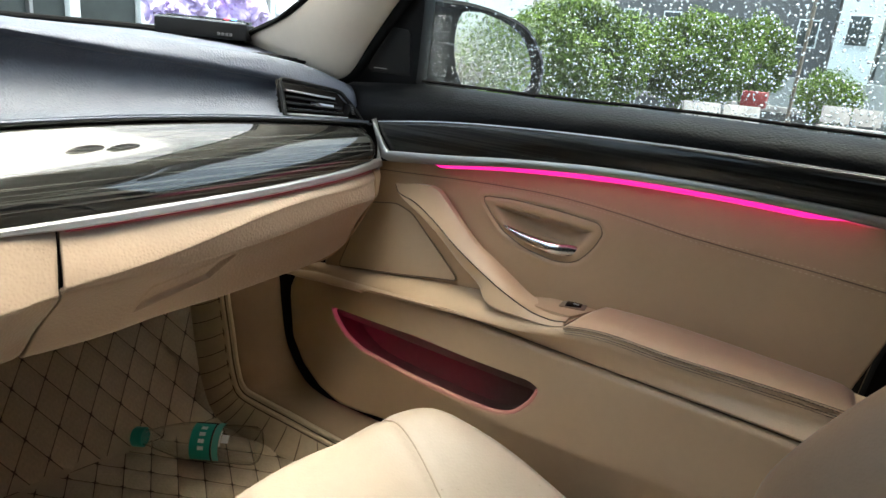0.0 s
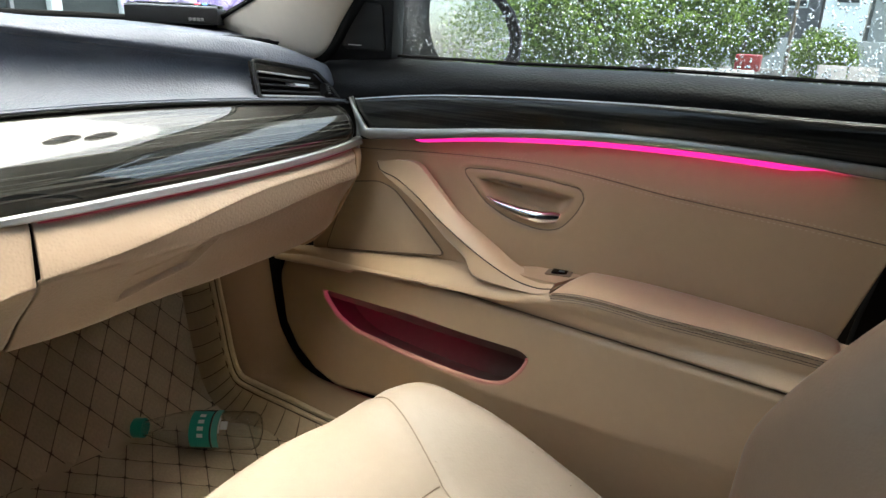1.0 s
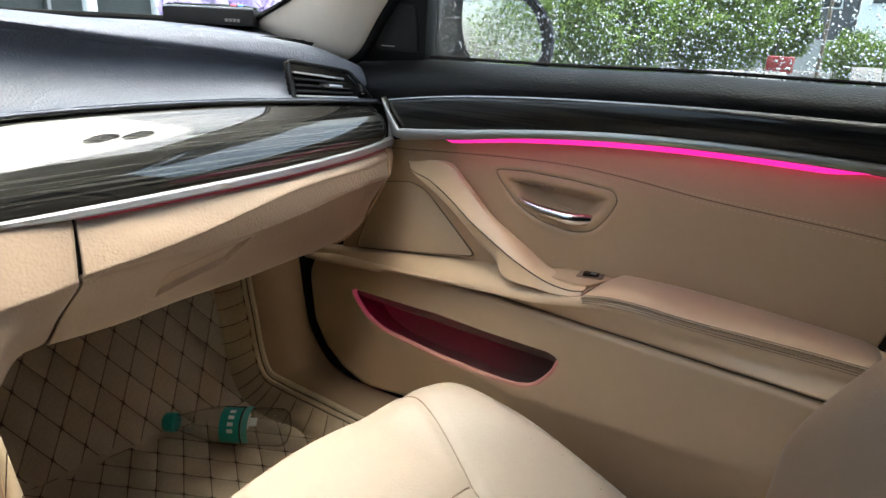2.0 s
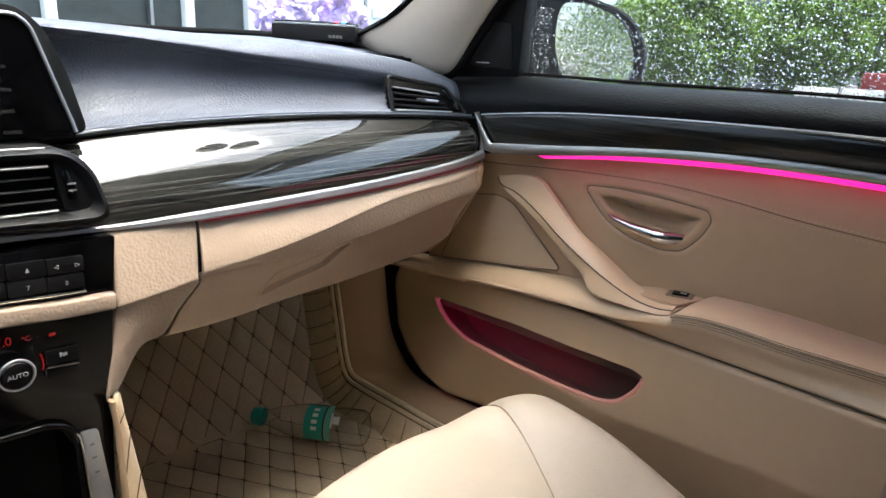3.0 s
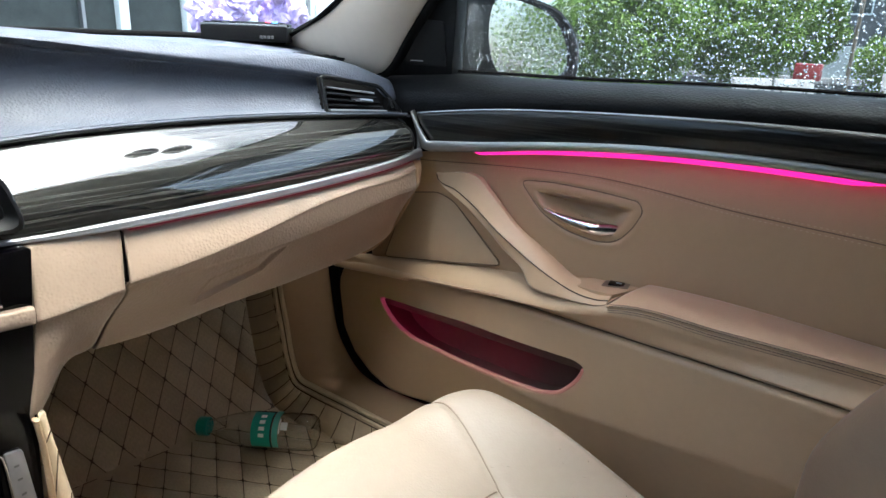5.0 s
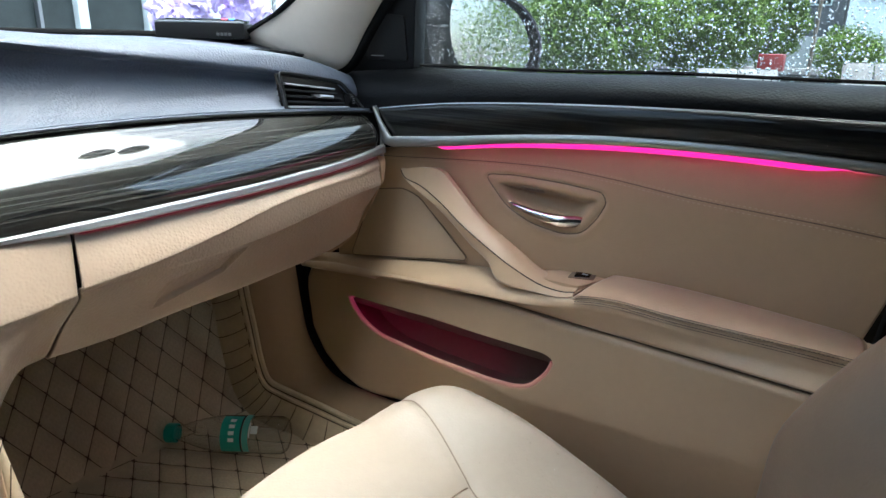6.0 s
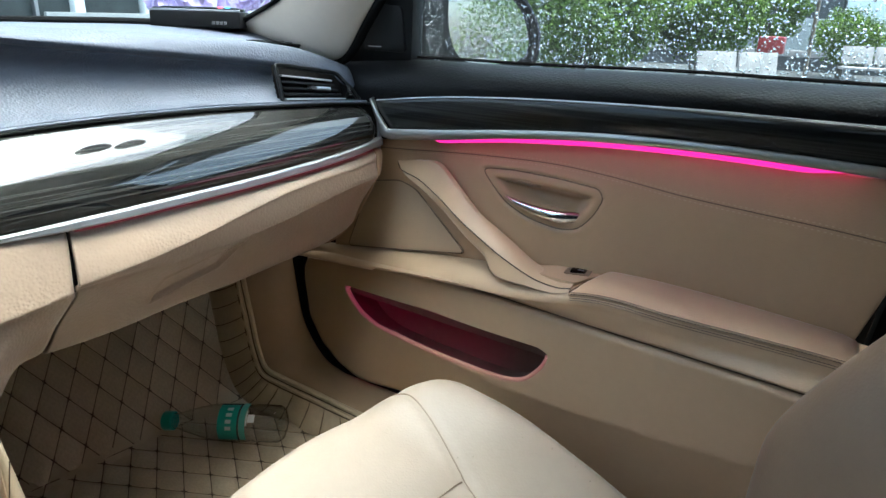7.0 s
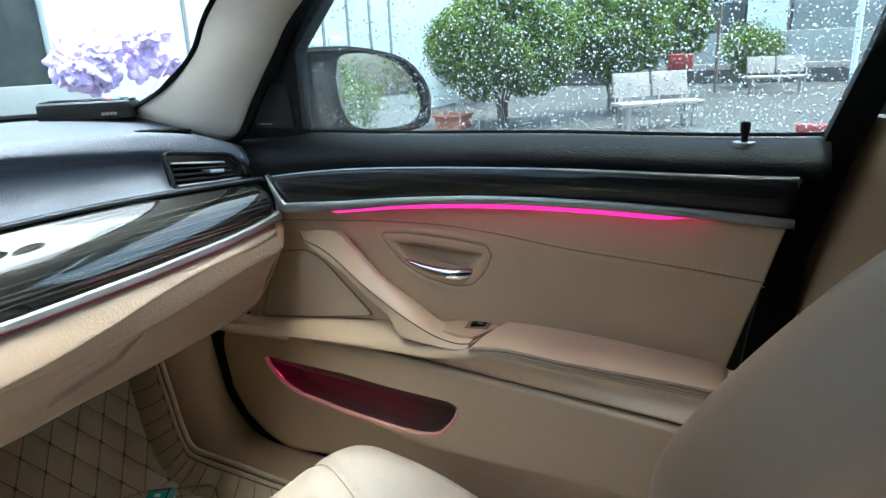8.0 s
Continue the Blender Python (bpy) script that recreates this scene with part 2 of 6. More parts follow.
def box(w, d, h, bevel=0.002, at=(0, 0, 0), seg=2, turn=None):
    bm = bmesh.new()
    bmesh.ops.create_cube(bm, size=1, matrix=Matrix.Diagonal((w, d, h, 1)))
    if bevel:
        bmesh.ops.bevel(bm, geom=bm.edges[:], offset=bevel, segments=seg, profile=0.6, affect="EDGES")
    m = Matrix.Translation(at)
    if turn is not None:
        m = m @ turn
    bmesh.ops.transform(bm, matrix=m, verts=bm.verts[:])
    return bm


def plate(outline, place, depth, bevel=0.0015):
    """A plate with a 2D outline; place(a, b) gives its front, depth a 3D offset to its back."""
    bm = bmesh.new()
    front = [bm.verts.new(place(a, b)) for a, b in outline]
    face = bm.faces.new(front)
    ext = bmesh.ops.extrude_face_region(bm, geom=[face])
    bmesh.ops.translate(bm, vec=Vector(depth), verts=[g for g in ext["geom"] if isinstance(g, bmesh.types.BMVert)])
    bmesh.ops.recalc_face_normals(bm, faces=bm.faces[:])
    if bevel:
        bmesh.ops.bevel(bm, geom=bm.edges[:], offset=bevel, segments=2, profile=0.6, affect="EDGES", clamp_overlap=True)
    return bm


def rounded(pts, r, k=4):
    """An outline with its corners rounded."""
    out, n = [], len(pts)
    for i in range(n):
        p, a, b = (np.array(pts[j % n], float) for j in (i, i - 1, i + 1))
        la, lb = np.linalg.norm(a - p), np.linalg.norm(b - p)
        q = min(r, la * 0.45, lb * 0.45)
        s, e = p + (a - p) / la * q, p + (b - p) / lb * q
        for j in range(k + 1):
            t = j / k
            out.append(tuple((1 - t) ** 2 * s + 2 * t * (1 - t) * p + t * t * e))
    return out


def resample(pts, n, closed=True):
    a = np.array(pts, float)
    if closed:
        a = np.vstack([a, a[:1]])
    d = np.concatenate([[0], np.cumsum(np.linalg.norm(np.diff(a, axis=0), axis=1))])
    u = np.linspace(0, d[-1], n, endpoint=not closed)
    return np.stack([np.interp(u, d, a[:, i]) for i in range(a.shape[1])], 1)


def inside(poly, y, z):
    """Signed distance to an outline, positive inside, for arrays y and z."""
    p = np.asarray(poly, float)
    q = np.roll(p, -1, 0)
    best, hit = np.full(np.shape(y), 9.0), np.zeros(np.shape(y), bool)
    for (ay, az), (by, bz) in zip(p, q):
        ey, ez = by - ay, bz - az
        t = np.clip(((y - ay) * ey + (z - az) * ez) / (ey * ey + ez * ez + 1e-12), 0, 1)
        best = np.minimum(best, np.hypot(y - ay - t * ey, z - az - t * ez))
        hit ^= ((az > z) != (bz > z)) & (y < ey * (z - az) / (ez + 1e-12) + ay)
    return np.where(hit, best, -best)


def smooth(a):
    a = np.clip(a, 0, 1)
    return a * a * (3 - 2 * a)


def text_mesh(body, size, m):
    """Built-in font letters as a flat mesh, placed by m."""
    cu = bpy.data.curves.new("letters", "FONT")
    cu.body, cu.size, cu.extrude = body, size, 0.0002
    cu.align_x, cu.align_y = "CENTER", "CENTER"
    ob = bpy.data.objects.new("letters", cu)
    scene.collection.objects.link(ob)
    me = bpy.data.meshes.new_from_object(ob.evaluated_get(bpy.context.evaluated_depsgraph_get()))
    bpy.data.objects.remove(ob)
    me.transform(m)
    me.materials.clear()
    return me

# ---- passenger door ----
door = thing("passenger_door", "tan leather front car door with dark wood trim and glowing strip", "car door")


def trim_x(y):
    return 0.806 + 0.085 * y


def card_x(y):
    return 0.828 + 0.13 * y


belt_z = curve((0.70, 1.012), (0.52, 1.019), (0.29, 1.022), (0.11, 1.027), (-0.14, 1.029), (-0.24, 1.032))
wood_top = curve((0.60, 0.946), (0.553, 0.953), (0.406, 0.972), (0.303, 0.980), (0.167, 0.987), (0.05, 0.991), (-0.115, 0.993), (-0.24, 0.996))
wood_low = curve((0.56, 0.910), (0.515, 0.914), (0.41, 0.925), (0.306, 0.938), (0.168, 0.951), (0.049, 0.956), (-0.087, 0.956), (-0.24, 0.951))
silver_low = curve((0.56, 0.889), (0.52, 0.895), (0.413, 0.909), (0.307, 0.925), (0.168, 0.939), (0.049, 0.944), (-0.088, 0.944), (-0.24, 0.940))
shelf_z = curve((0.80, 0.640), (0.70, 0.661), (0.52, 0.693), (0.355, 0.718), (0.25, 0.730), (0.19, 0.743), (0.13, 0.750), (-0.145, 0.750), (-0.24, 0.747))
crease_z = curve((0.86, 0.600), (0.787, 0.617), (0.70, 0.640), (0.60, 0.655), (0.454, 0.672), (0.329, 0.684), (0.22, 0.691), (0.123, 0.697), (0.038, 0.703), (-0.113, 0.713), (-0.24, 0.719))


def crease_x(y):
    return 0.775 + 0.2 * y


# black padded top rail
ys = np.linspace(0.655, -0.235, 60)
rail = []
for k in range(13):
    a = k / 12
    zt, zl = belt_z(ys), wood_top(ys) - 0.002
    xo, xi = 0.893 + 0.085 * ys, trim_x(ys) + 0.006
    ang = a * math.pi / 2
    bulge = math.sin(ang) ** 0.8
    x = xo + (xi - 0.006 - xo) * bulge + 0.006 * smooth(a * 3 - 2)
    z = zt + (zl - zt) * (1 - math.cos(ang)) ** 0.9 - 0.004 * smooth(1 - a * 6)
    rail.append(np.stack([x, ys, z], 1))
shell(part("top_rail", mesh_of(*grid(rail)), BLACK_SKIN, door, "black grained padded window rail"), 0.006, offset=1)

# wood trim, its front end cut on a slant
wood = []
for k in range(9):
    v = k / 8
    yv = np.linspace(0.548 - 0.031 * v, -0.207 + 0.006 * v, 70)
    zt, zl = wood_top(yv), wood_low(yv)
    z = zt + (zl - zt) * v - 0.007 * max(0, v - 0.9) * 10
    x = trim_x(yv) + 0.003 - 0.006 * math.sin(math.pi * min(1, v * 0.75 + 0.2))
    wood.append(np.stack([x, yv, z], 1))
shell(part("wood_trim", mesh_of(*grid(wood)), DOOR_WOOD, door, "dark striped lacquered wood veneer"), 0.006, offset=1)
# bright line along the wood's upper edge
yv = np.linspace(0.548, -0.207, 70)
part("upper_bead", tube(np.stack([trim_x(yv) + 0.001, yv, wood_top(yv) + 0.0005], 1), 0.0013, 6), ALU, door)
# satin moulding: upright front leg, then along the wood's lower edge
rows = []
front = np.stack([np.linspace(0.556, 0.523, 9), np.linspace(0.956, 0.912, 9)], 1)
yb = np.linspace(0.512, -0.207, 64)
inner = np.vstack([front + (0.0, 0.0), np.stack([yb, wood_low(yb)], 1)])
outer = np.vstack([front + np.stack([np.linspace(0.004, 0.012, 9), np.linspace(0.0, -0.012, 9)], 1), np.stack([yb + 0.004 * smooth((yb - 0.45) / 0.06), silver_low(yb)], 1)])
for k in range(7):
    v = k / 6
    p = inner * (1 - v) + outer * v
    x = trim_x(p[:, 0]) - 0.003 - 0.0018 * math.sin(math.pi * v)
    rows.append(np.stack([x, p[:, 0], p[:, 1]], 1))
shell(part("satin_moulding", mesh_of(*grid(rows)), DOOR_ALU, door, "satin silver moulding"), 0.008, offset=1)

# glowing tube under the moulding
yl = np.linspace(0.432, -0.124, 80)
rows = []
fade = (smooth((0.440 - yl) / 0.02) * smooth((yl + 0.128) / 0.07) * 0.92 + 0.08) * (0.85 + 0.35 * smooth((0.43 - yl) / 0.25))
for dx, dz in [(0.0025, 0.001), (0.0018, -0.0022), (0.0030, -0.0046), (0.0065, -0.0064), (0.013, -0.0071), (0.020, -0.0071)]:
    rows.append(np.stack([trim_x(yl) + dx, yl, silver_low(yl) + 0.001 + (dz - 0.001) * fade], 1))
shell(part("light_strip", mesh_of(*grid(rows)), PINK, door, "glowing pink ambient light strip"), 0.002, offset=1)

# upper leather card with the handle bowl
BOWL = rounded([(0.364, 0.869), (0.309, 0.8745), (0.229, 0.8745), (0.170, 0.871), (0.163, 0.858), (0.174, 0.834), (0.196, 0.807), (0.227, 0.800), (0.279, 0.806), (0.322, 0.824)], 0.016)


def card_surface(y, z):
    """The leather panel: flat, bulged a little at mid height, with a bowl round the release."""
    x = card_x(y) + 0.006 * smooth((0.80 - z) / 0.08) - 0.004 * np.exp(-((z - 0.87) / 0.04) ** 2)
    d = inside(BOWL, y, z)
    x = x + 0.030 * smooth((d - 0.010) / 0.022) + 0.0022 * np.exp(-(d / 0.0016) ** 2) - 0.0012 * np.exp(-((d + 0.006) / 0.004) ** 2)
    return x


card = []
for k in range(75):
    v = k / 74
    yv = np.linspace(0.700 - 0.0 * v, -0.200 + 0.050 * v, 300)
    zt = silver_low(yv) - 0.004
    z = zt + (shelf_z(yv) - 0.004 - zt) * v
    x = card_surface(yv, z)
    card.append(np.stack([x, yv, z], 1))
shell(part("upper_panel", mesh_of(*grid(card)), LEATHER, door, "stitched tan leather upper panel"), 0.004, offset=1)

# stitched seam across the panel
sy = np.linspace(0.60, -0.185, 160)
seam_z = curve((0.62, 0.866), (0.52, 0.874), (0.446, 0.881), (0.331, 0.890), (0.229, 0.894), (0.155, 0.891), (0.055, 0.883), (-0.021, 0.880), (-0.09, 0.878), (-0.20, 0.872))
seam = np.stack([card_surface(sy, seam_z(sy)) - 0.0002, sy, seam_z(sy)], 1)
part("panel_seam", tube(seam, 0.0007, 6), TAN_DARK, door)


def stitches(name, path, off, parent, step=0.0065, r=0.0006, mat=None):
    """A row of thread stitches along a path, one joined part."""
    p = resample(path, max(4, int(np.sum(np.linalg.norm(np.diff(path, axis=0), axis=1)) / step * 2)), closed=False) + np.asarray(off)
    verts, faces = [], []
    for i in range(0, len(p) - 1, 2):
        a, b = p[i], p[i + 1]
        t = (b - a) / (np.linalg.norm(b - a) + 1e-9)
        s = np.cross(t, (1, 0, 0))
        base = len(verts)
        for q in (a, (a + b) / 2, b):
            lift = 0.0006 if q is not a and q is not b else 0
            for u in (-1, 1):
                verts.append(q + s * r * u * (1.2 if lift else 0.7) - np.array((lift, 0, 0)))
        faces += [(base, base + 1, base + 3, base + 2), (base + 2, base + 3, base + 5, base + 4)]
    return tagged(part(name, mesh_of(verts, faces, 0), mat or SEAM_TAN, parent), kind="stuff")


stitches("seam_stitching", seam, (-0.0015, 0, -0.004), door)
stitches("seam_stitching", seam, (-0.0015, 0, 0.004), door)

# rim round the bowl, the release lever and its rest
bowl = resample(BOWL, 120)
part("bowl_rim", tube(np.stack([card_surface(bowl[:, 0], bowl[:, 1]) - 0.0008, bowl[:, 0], bowl[:, 1]], 1), 0.0010, 6, up=(1, 0, 0), close_ring=True), TAN_DARK, door)
lever_path = path3((0.876, 0.325, 0.8335), (0.861, 0.298, 0.829), (0.854, 0.262, 0.8235), (0.852, 0.228, 0.8205), (0.861, 0.198, 0.823))(np.linspace(0, 1, 32))
lever = sweep(lever_path, lambda s: ring(0.0035 + 0.003 * smooth(s * 2), 0.0022 + 0.0062 * smooth(s * 1.25) - 0.002 * smooth(s * 10 - 9), 18, 0.75), up=(0, 0, 1))
part("release_lever", lever, CHROME, door, "chrome door release lever")
part("lever_shadow_slot", plate(rounded([(0.330, 0.831), (0.262, 0.8125), (0.200, 0.812), (0.190, 0.824), (0.25, 0.828)], 0.006),
     lambda a, b: (card_x(a) + 0.018, a, b), (0.004, 0, 0), 0.001), TAN_PLASTIC, door)
part("lock_rocker", plate(rounded([(0.300, 0.859), (0.262, 0.858), (0.266, 0.851), (0.293, 0.852)], 0.003), lambda a, b: (float(card_surface(np.array(a), np.array(b))) - 0.003, a, b), (0.02, 0, 0), 0.002), TAN_GRAIN, door)

# loudspeaker cover
SPK = rounded([(0.60, 0.806), (0.53, 0.819), (0.495, 0.810), (0.452, 0.775), (0.388, 0.722), (0.52, 0.696), (0.66, 0.670)], 0.012)
spk_mesh = plate(SPK, lambda a, b: (card_x(a) - 0.001, a, b), (0.004, 0, 0), 0.0015)
part("speaker_cover", spk_mesh, GRILLE, door, "perforated tan loudspeaker cover")
sp = resample(SPK, 110)
part("speaker_seam", tube(np.stack([card_x(sp[:, 0]) - 0.0006, sp[:, 0], sp[:, 1]], 1), 0.0011, 6, up=(1, 0, 0), close_ring=True), TAN_DARK, door)

# shelf under the panel down to the crease
sy = np.linspace(0.80, -0.19, 120)
sx_in = curve((0.80, 0.935), (0.69, 0.901), (0.60, 0.878), (0.45, 0.848), (0.33, 0.824), (0.25, 0.803), (0.18, 0.784), (0.09, 0.772), (0.0, 0.762), (-0.14, 0.748), (-0.24, 0.739))
edge_z = curve((0.80, 0.628), (0.69, 0.648), (0.60, 0.664), (0.45, 0.687), (0.33, 0.704), (0.25, 0.717), (0.19, 0.734), (0.15, 0.744), (0.03, 0.748), (-0.14, 0.752), (-0.24, 0.750))
rows = [np.stack([card_x(sy) + 0.012, sy, shelf_z(sy)], 1),
        np.stack([card_x(sy) * 0.55 + sx_in(sy) * 0.45, sy, shelf_z(sy) * 0.6 + edge_z(sy) * 0.4 + 0.002], 1),
        np.stack([sx_in(sy) + 0.004, sy, edge_z(sy) + 0.002], 1),
        np.stack([sx_in(sy) - 0.004, sy, edge_z(sy) - 0.010], 1),
        np.stack([sx_in(sy) * 0.6 + crease_x(sy) * 0.4 - 0.006, sy, edge_z(sy) * 0.45 + crease_z(sy) * 0.55], 1),
        np.stack([0.757 + 0.238 * sy, sy, crease_z(sy) + 0.005], 1),
        np.stack([0.760 + 0.238 * sy, sy, crease_z(sy) + 0.0008], 1)]
shell(part("shelf", mesh_of(*grid(blend_rows(rows, 5)), 0), LIT_LEATHER, door, "tan soft shelf below the panel"), 0.004, offset=1)

# strip that fills the joint, dark tan for the shade in the crease
part("crease_line", tube(np.stack([0.7615 + 0.238 * sy, sy, crease_z(sy) + 0.0002], 1), 0.0016, 6), TAN_DARK, door, "filler strip below the shelf with the crease's shade in its colour")

# padded armrest top, its front end cut on a slant, sewn to the shelf's face
def arm_place(s, v, lift=0.0):
    """s across from the panel to the sewn edge, v from the front end to the rear."""
    y0 = 0.150 + 0.026 * s
    y = y0 + (-0.158 - y0) * v
    crown = np.sqrt(np.clip(1 - np.clip(1 - v / 0.045, 0, 1) ** 2, 0, 1)) * np.sqrt(np.clip(1 - np.clip((v - 0.90) / 0.10, 0, 1) ** 2, 0, 1))
    x = (card_x(y) + 0.006) * (1 - s) + (sx_in(y) - 0.001) * s
    z = shelf_z(y) * (1 - s) + (edge_z(y) + 0.003) * s + crown * (0.009 * (1 - s) ** 0.5 + 0.003 * np.sin(math.pi * np.clip(s, 0, 1)) - 0.001 * s) + lift
    return np.stack([x, y, z], -1)


av = np.linspace(0, 1, 90)
rows = [arm_place(s, av) for s in np.sin(np.linspace(0, 1, 16) * math.pi / 2)]
rows.append(rows[-1] + (-0.0015, 0, -0.004))
arm = part("armrest", mesh_of(*grid(rows), 0), LIT_LEATHER, door, "padded tan leather armrest")
shell(arm, 0.004, offset=1)
ay = np.linspace(0.172, -0.150, 70)
for k, (dx, dz) in enumerate(((0.0006, 0.0036), (-0.0012, 0.0012), (-0.0032, -0.0032), (-0.0040, -0.0058))):
    line = np.stack([sx_in(ay) + dx - 0.0014, ay, edge_z(ay) + dz], 1)
    part("armrest_seam", tube(line, 0.0004, 6), TAN_DARK, arm)
    if k in (1, 2):
        stitches("armrest_stitching", line, (-0.0008, 0, 0.0009), arm, mat=TAN_DARK, r=0.0005, step=0.0045)
fs = np.linspace(0, 1, 24)
part("armrest_front_seam", tube(arm_place(fs, np.full(24, 0.002), 0.0008), 0.0010, 6), TAN_DARK, arm)

# switch pod between handle and armrest
pod = part("switch_pod", plate(rounded([(0.152, 0.842), (0.176, 0.796), (0.235, 0.812), (0.262, 0.846), (0.222, 0.858)], 0.008),
           lambda a, b: (b + 0.006, a, 0.7505 - 0.10 * (a - 0.16)), (0, 0, -0.02), 0.002), TAN_PLASTIC, door)
# flat plate; the recess's shade is in its dark colour
part("switch_well", plate(rounded([(0.166, 0.832), (0.170, 0.858), (0.206, 0.858), (0.204, 0.832)], 0.004), lambda a, b: (b, a, 0.7516 - 0.10 * (a - 0.16)), (0, 0, -0.006), 0.001), TAN_DARK, pod, "switch recess, its shade put into a dark tan plate")
part("window_switch", box(0.017, 0.022, 0.005, 0.002, (0.846, 0.186, 0.7484), turn=Matrix.Rotation(radians(8), 4, "Z")), GLOSS_BLACK, pod, "black window switch")
part("switch_mark", box(0.004, 0.008, 0.0012, 0.0004, (0.846, 0.183, 0.7510)), ALU, pod)

# pull handle: a straight padded bar with a flat top face, a sewn edge and a side face that widens to its foot
STATIONS = [((0.874, 0.512, 0.858), (0.880, 0.524, 0.855), (0.881, 0.520, 0.845)),
            ((0.870, 0.475, 0.867), (0.877, 0.513, 0.842), (0.870, 0.500, 0.835)),
            ((0.866, 0.436, 0.868), (0.866, 0.474, 0.835), (0.862, 0.458, 0.816)),
            ((0.8615, 0.406, 0.846), (0.855, 0.430, 0.816), (0.856, 0.418, 0.792)),
            ((0.856, 0.356, 0.803), (0.842, 0.382, 0.790), (0.848, 0.376, 0.763)),
            ((0.852, 0.318, 0.782), (0.829, 0.330, 0.767), (0.836, 0.335, 0.743)),
            ((0.849, 0.290, 0.767), (0.818, 0.287, 0.751), (0.815, 0.305, 0.724)),
            ((0.843, 0.250, 0.747), (0.805, 0.238, 0.739), (0.800, 0.249, 0.7265)),
            ((0.838, 0.212, 0.741), (0.795, 0.201, 0.7385), (0.787, 0.200, 0.732)),
            ((0.834, 0.178, 0.745), (0.789, 0.177, 0.744), (0.784, 0.178, 0.739))]
secs = []
for U, S, L in STATIONS:
    U, S, L = (np.array(q) for q in (U, S, L))
    us, sl = S - U, L - S
    secs.append([U + (0.022, 0, -0.016), U + (0.006, 0, -0.002), U + us * 0.10, U + us * 0.30 + (-0.001, 0, 0.0015), U + us * 0.60 + (-0.001, 0, 0.002), U + us * 0.90 + (-0.0005, 0, 0.0008),
                 S, S + sl * 0.10, S + sl * 0.5 + (-0.001, 0, 0.0), S + sl * 0.9, L + (0.004, 0, -0.002), L + (0.030, 0, 0.004)])
hr = blend_rows(secs, 8)
verts, faces = grid(hr, closed=True)
faces += [tuple(range(12)), tuple(range(len(verts) - 12, len(verts)))[::-1]]
pull = part("pull_handle", mesh_of(verts, faces, 28), LIT_LEATHER, door, "straight padded tan leather pull handle")
seam = np.array([r[6] for r in hr])
out_n = np.array((-0.8, -0.3, 0.2))
part("handle_seam", tube(seam + out_n * 0.0002, 0.0009, 6), SEAM_DARK, pull)
stitches("handle_stitching", np.array([r[6] * 0.88 + r[3] * 0.12 for r in hr]) + out_n * 0.0014, (0, 0, 0), pull, mat=SEAM_TAN, r=0.0005, step=0.0045)

# lower panel, with the map pocket cut into it
POCKET = rounded([(0.668, 0.586), (0.625, 0.591), (0.457, 0.609), (0.327, 0.622), (0.222, 0.634), (0.203, 0.628), (0.212, 0.604), (0.240, 0.570), (0.274, 0.556), (0.333, 0.547),
                  (0.467, 0.535), (0.573, 0.531), (0.625, 0.545), (0.655, 0.568)], 0.016)


def lower_x(y, z):
    zc = crease_z(y)
    x = 0.752 + 0.238 * y
    x = x + 0.005 * smooth(1 - (zc - z) / 0.012) ** 2
    ridge = 0.545 + 0.17 * np.clip(0.27 - y, 0, 0.5)
    x = x + 0.30 * np.clip(ridge - z, 0, 1) * smooth((ridge - z) / 0.018) * smooth((0.66 - y) / 0.2)
    return x


edge = [(-0.20, 0.717), (-0.20, 0.60), (-0.20, 0.50), (-0.20, 0.41), (-0.05, 0.405), (0.12, 0.402), (0.28, 0.400), (0.42, 0.398), (0.55, 0.395), (0.63, 0.391), (0.70, 0.403), (0.755, 0.430),
        (0.795, 0.475), (0.812, 0.53), (0.806, 0.58), (0.790, 0.613)]
edge += [(y, float(crease_z(y)) - 0.002) for y in np.linspace(0.76, -0.17, 26)]
N = 240
pk, ed = resample(POCKET, N), resample(edge, N * 4)
mid = pk.mean(0)
grow = pk - mid
pk = pk + grow / np.linalg.norm(grow, axis=1)[:, None] * 0.005
angle_e = np.unwrap(np.arctan2(ed[:, 1] - mid[1], (ed[:, 0] - mid[0]) * 0.45))
ang_p = np.unwrap(np.arctan2(pk[:, 1] - mid[1], (pk[:, 0] - mid[0]) * 0.45))
if ang_p[-1] < ang_p[0]:
    pk = pk[::-1]
    ang_p = np.unwrap(np.arctan2(pk[:, 1] - mid[1], (pk[:, 0] - mid[0]) * 0.45))
if angle_e[-1] < angle_e[0]:
    ed, angle_e = ed[::-1], np.unwrap(np.arctan2(ed[::-1, 1] - mid[1], (ed[::-1, 0] - mid[0]) * 0.45))
order = np.argsort(np.mod(angle_e, 2 * math.pi))
ae, ed = np.mod(angle_e, 2 * math.pi)[order], ed[order]
ap = np.mod(ang_p, 2 * math.pi)
oy, oz = np.interp(ap, ae, ed[:, 0], period=2 * math.pi), np.interp(ap, ae, ed[:, 1], period=2 * math.pi)
rows = []
inward = mid - pk
inward /= np.linalg.norm(inward, axis=1)[:, None] + 1e-9
# a rounded lip, then out over the panel
for a in (1.0, 0.66, 0.33):
    p = pk + inward * 0.006 * a
    rows.append(np.stack([lower_x(pk[:, 0], pk[:, 1]) + 0.007 * a * a, p[:, 0], p[:, 1]], 1))
for k in range(0, 27):
    v = (k / 26) ** 1.25
    y, z = pk[:, 0] * (1 - v) + oy * v, pk[:, 1] * (1 - v) + oz * v
    rows.append(np.stack([lower_x(y, z) + (0.005 * smooth((v - 0.95) / 0.05)), y, z], 1))
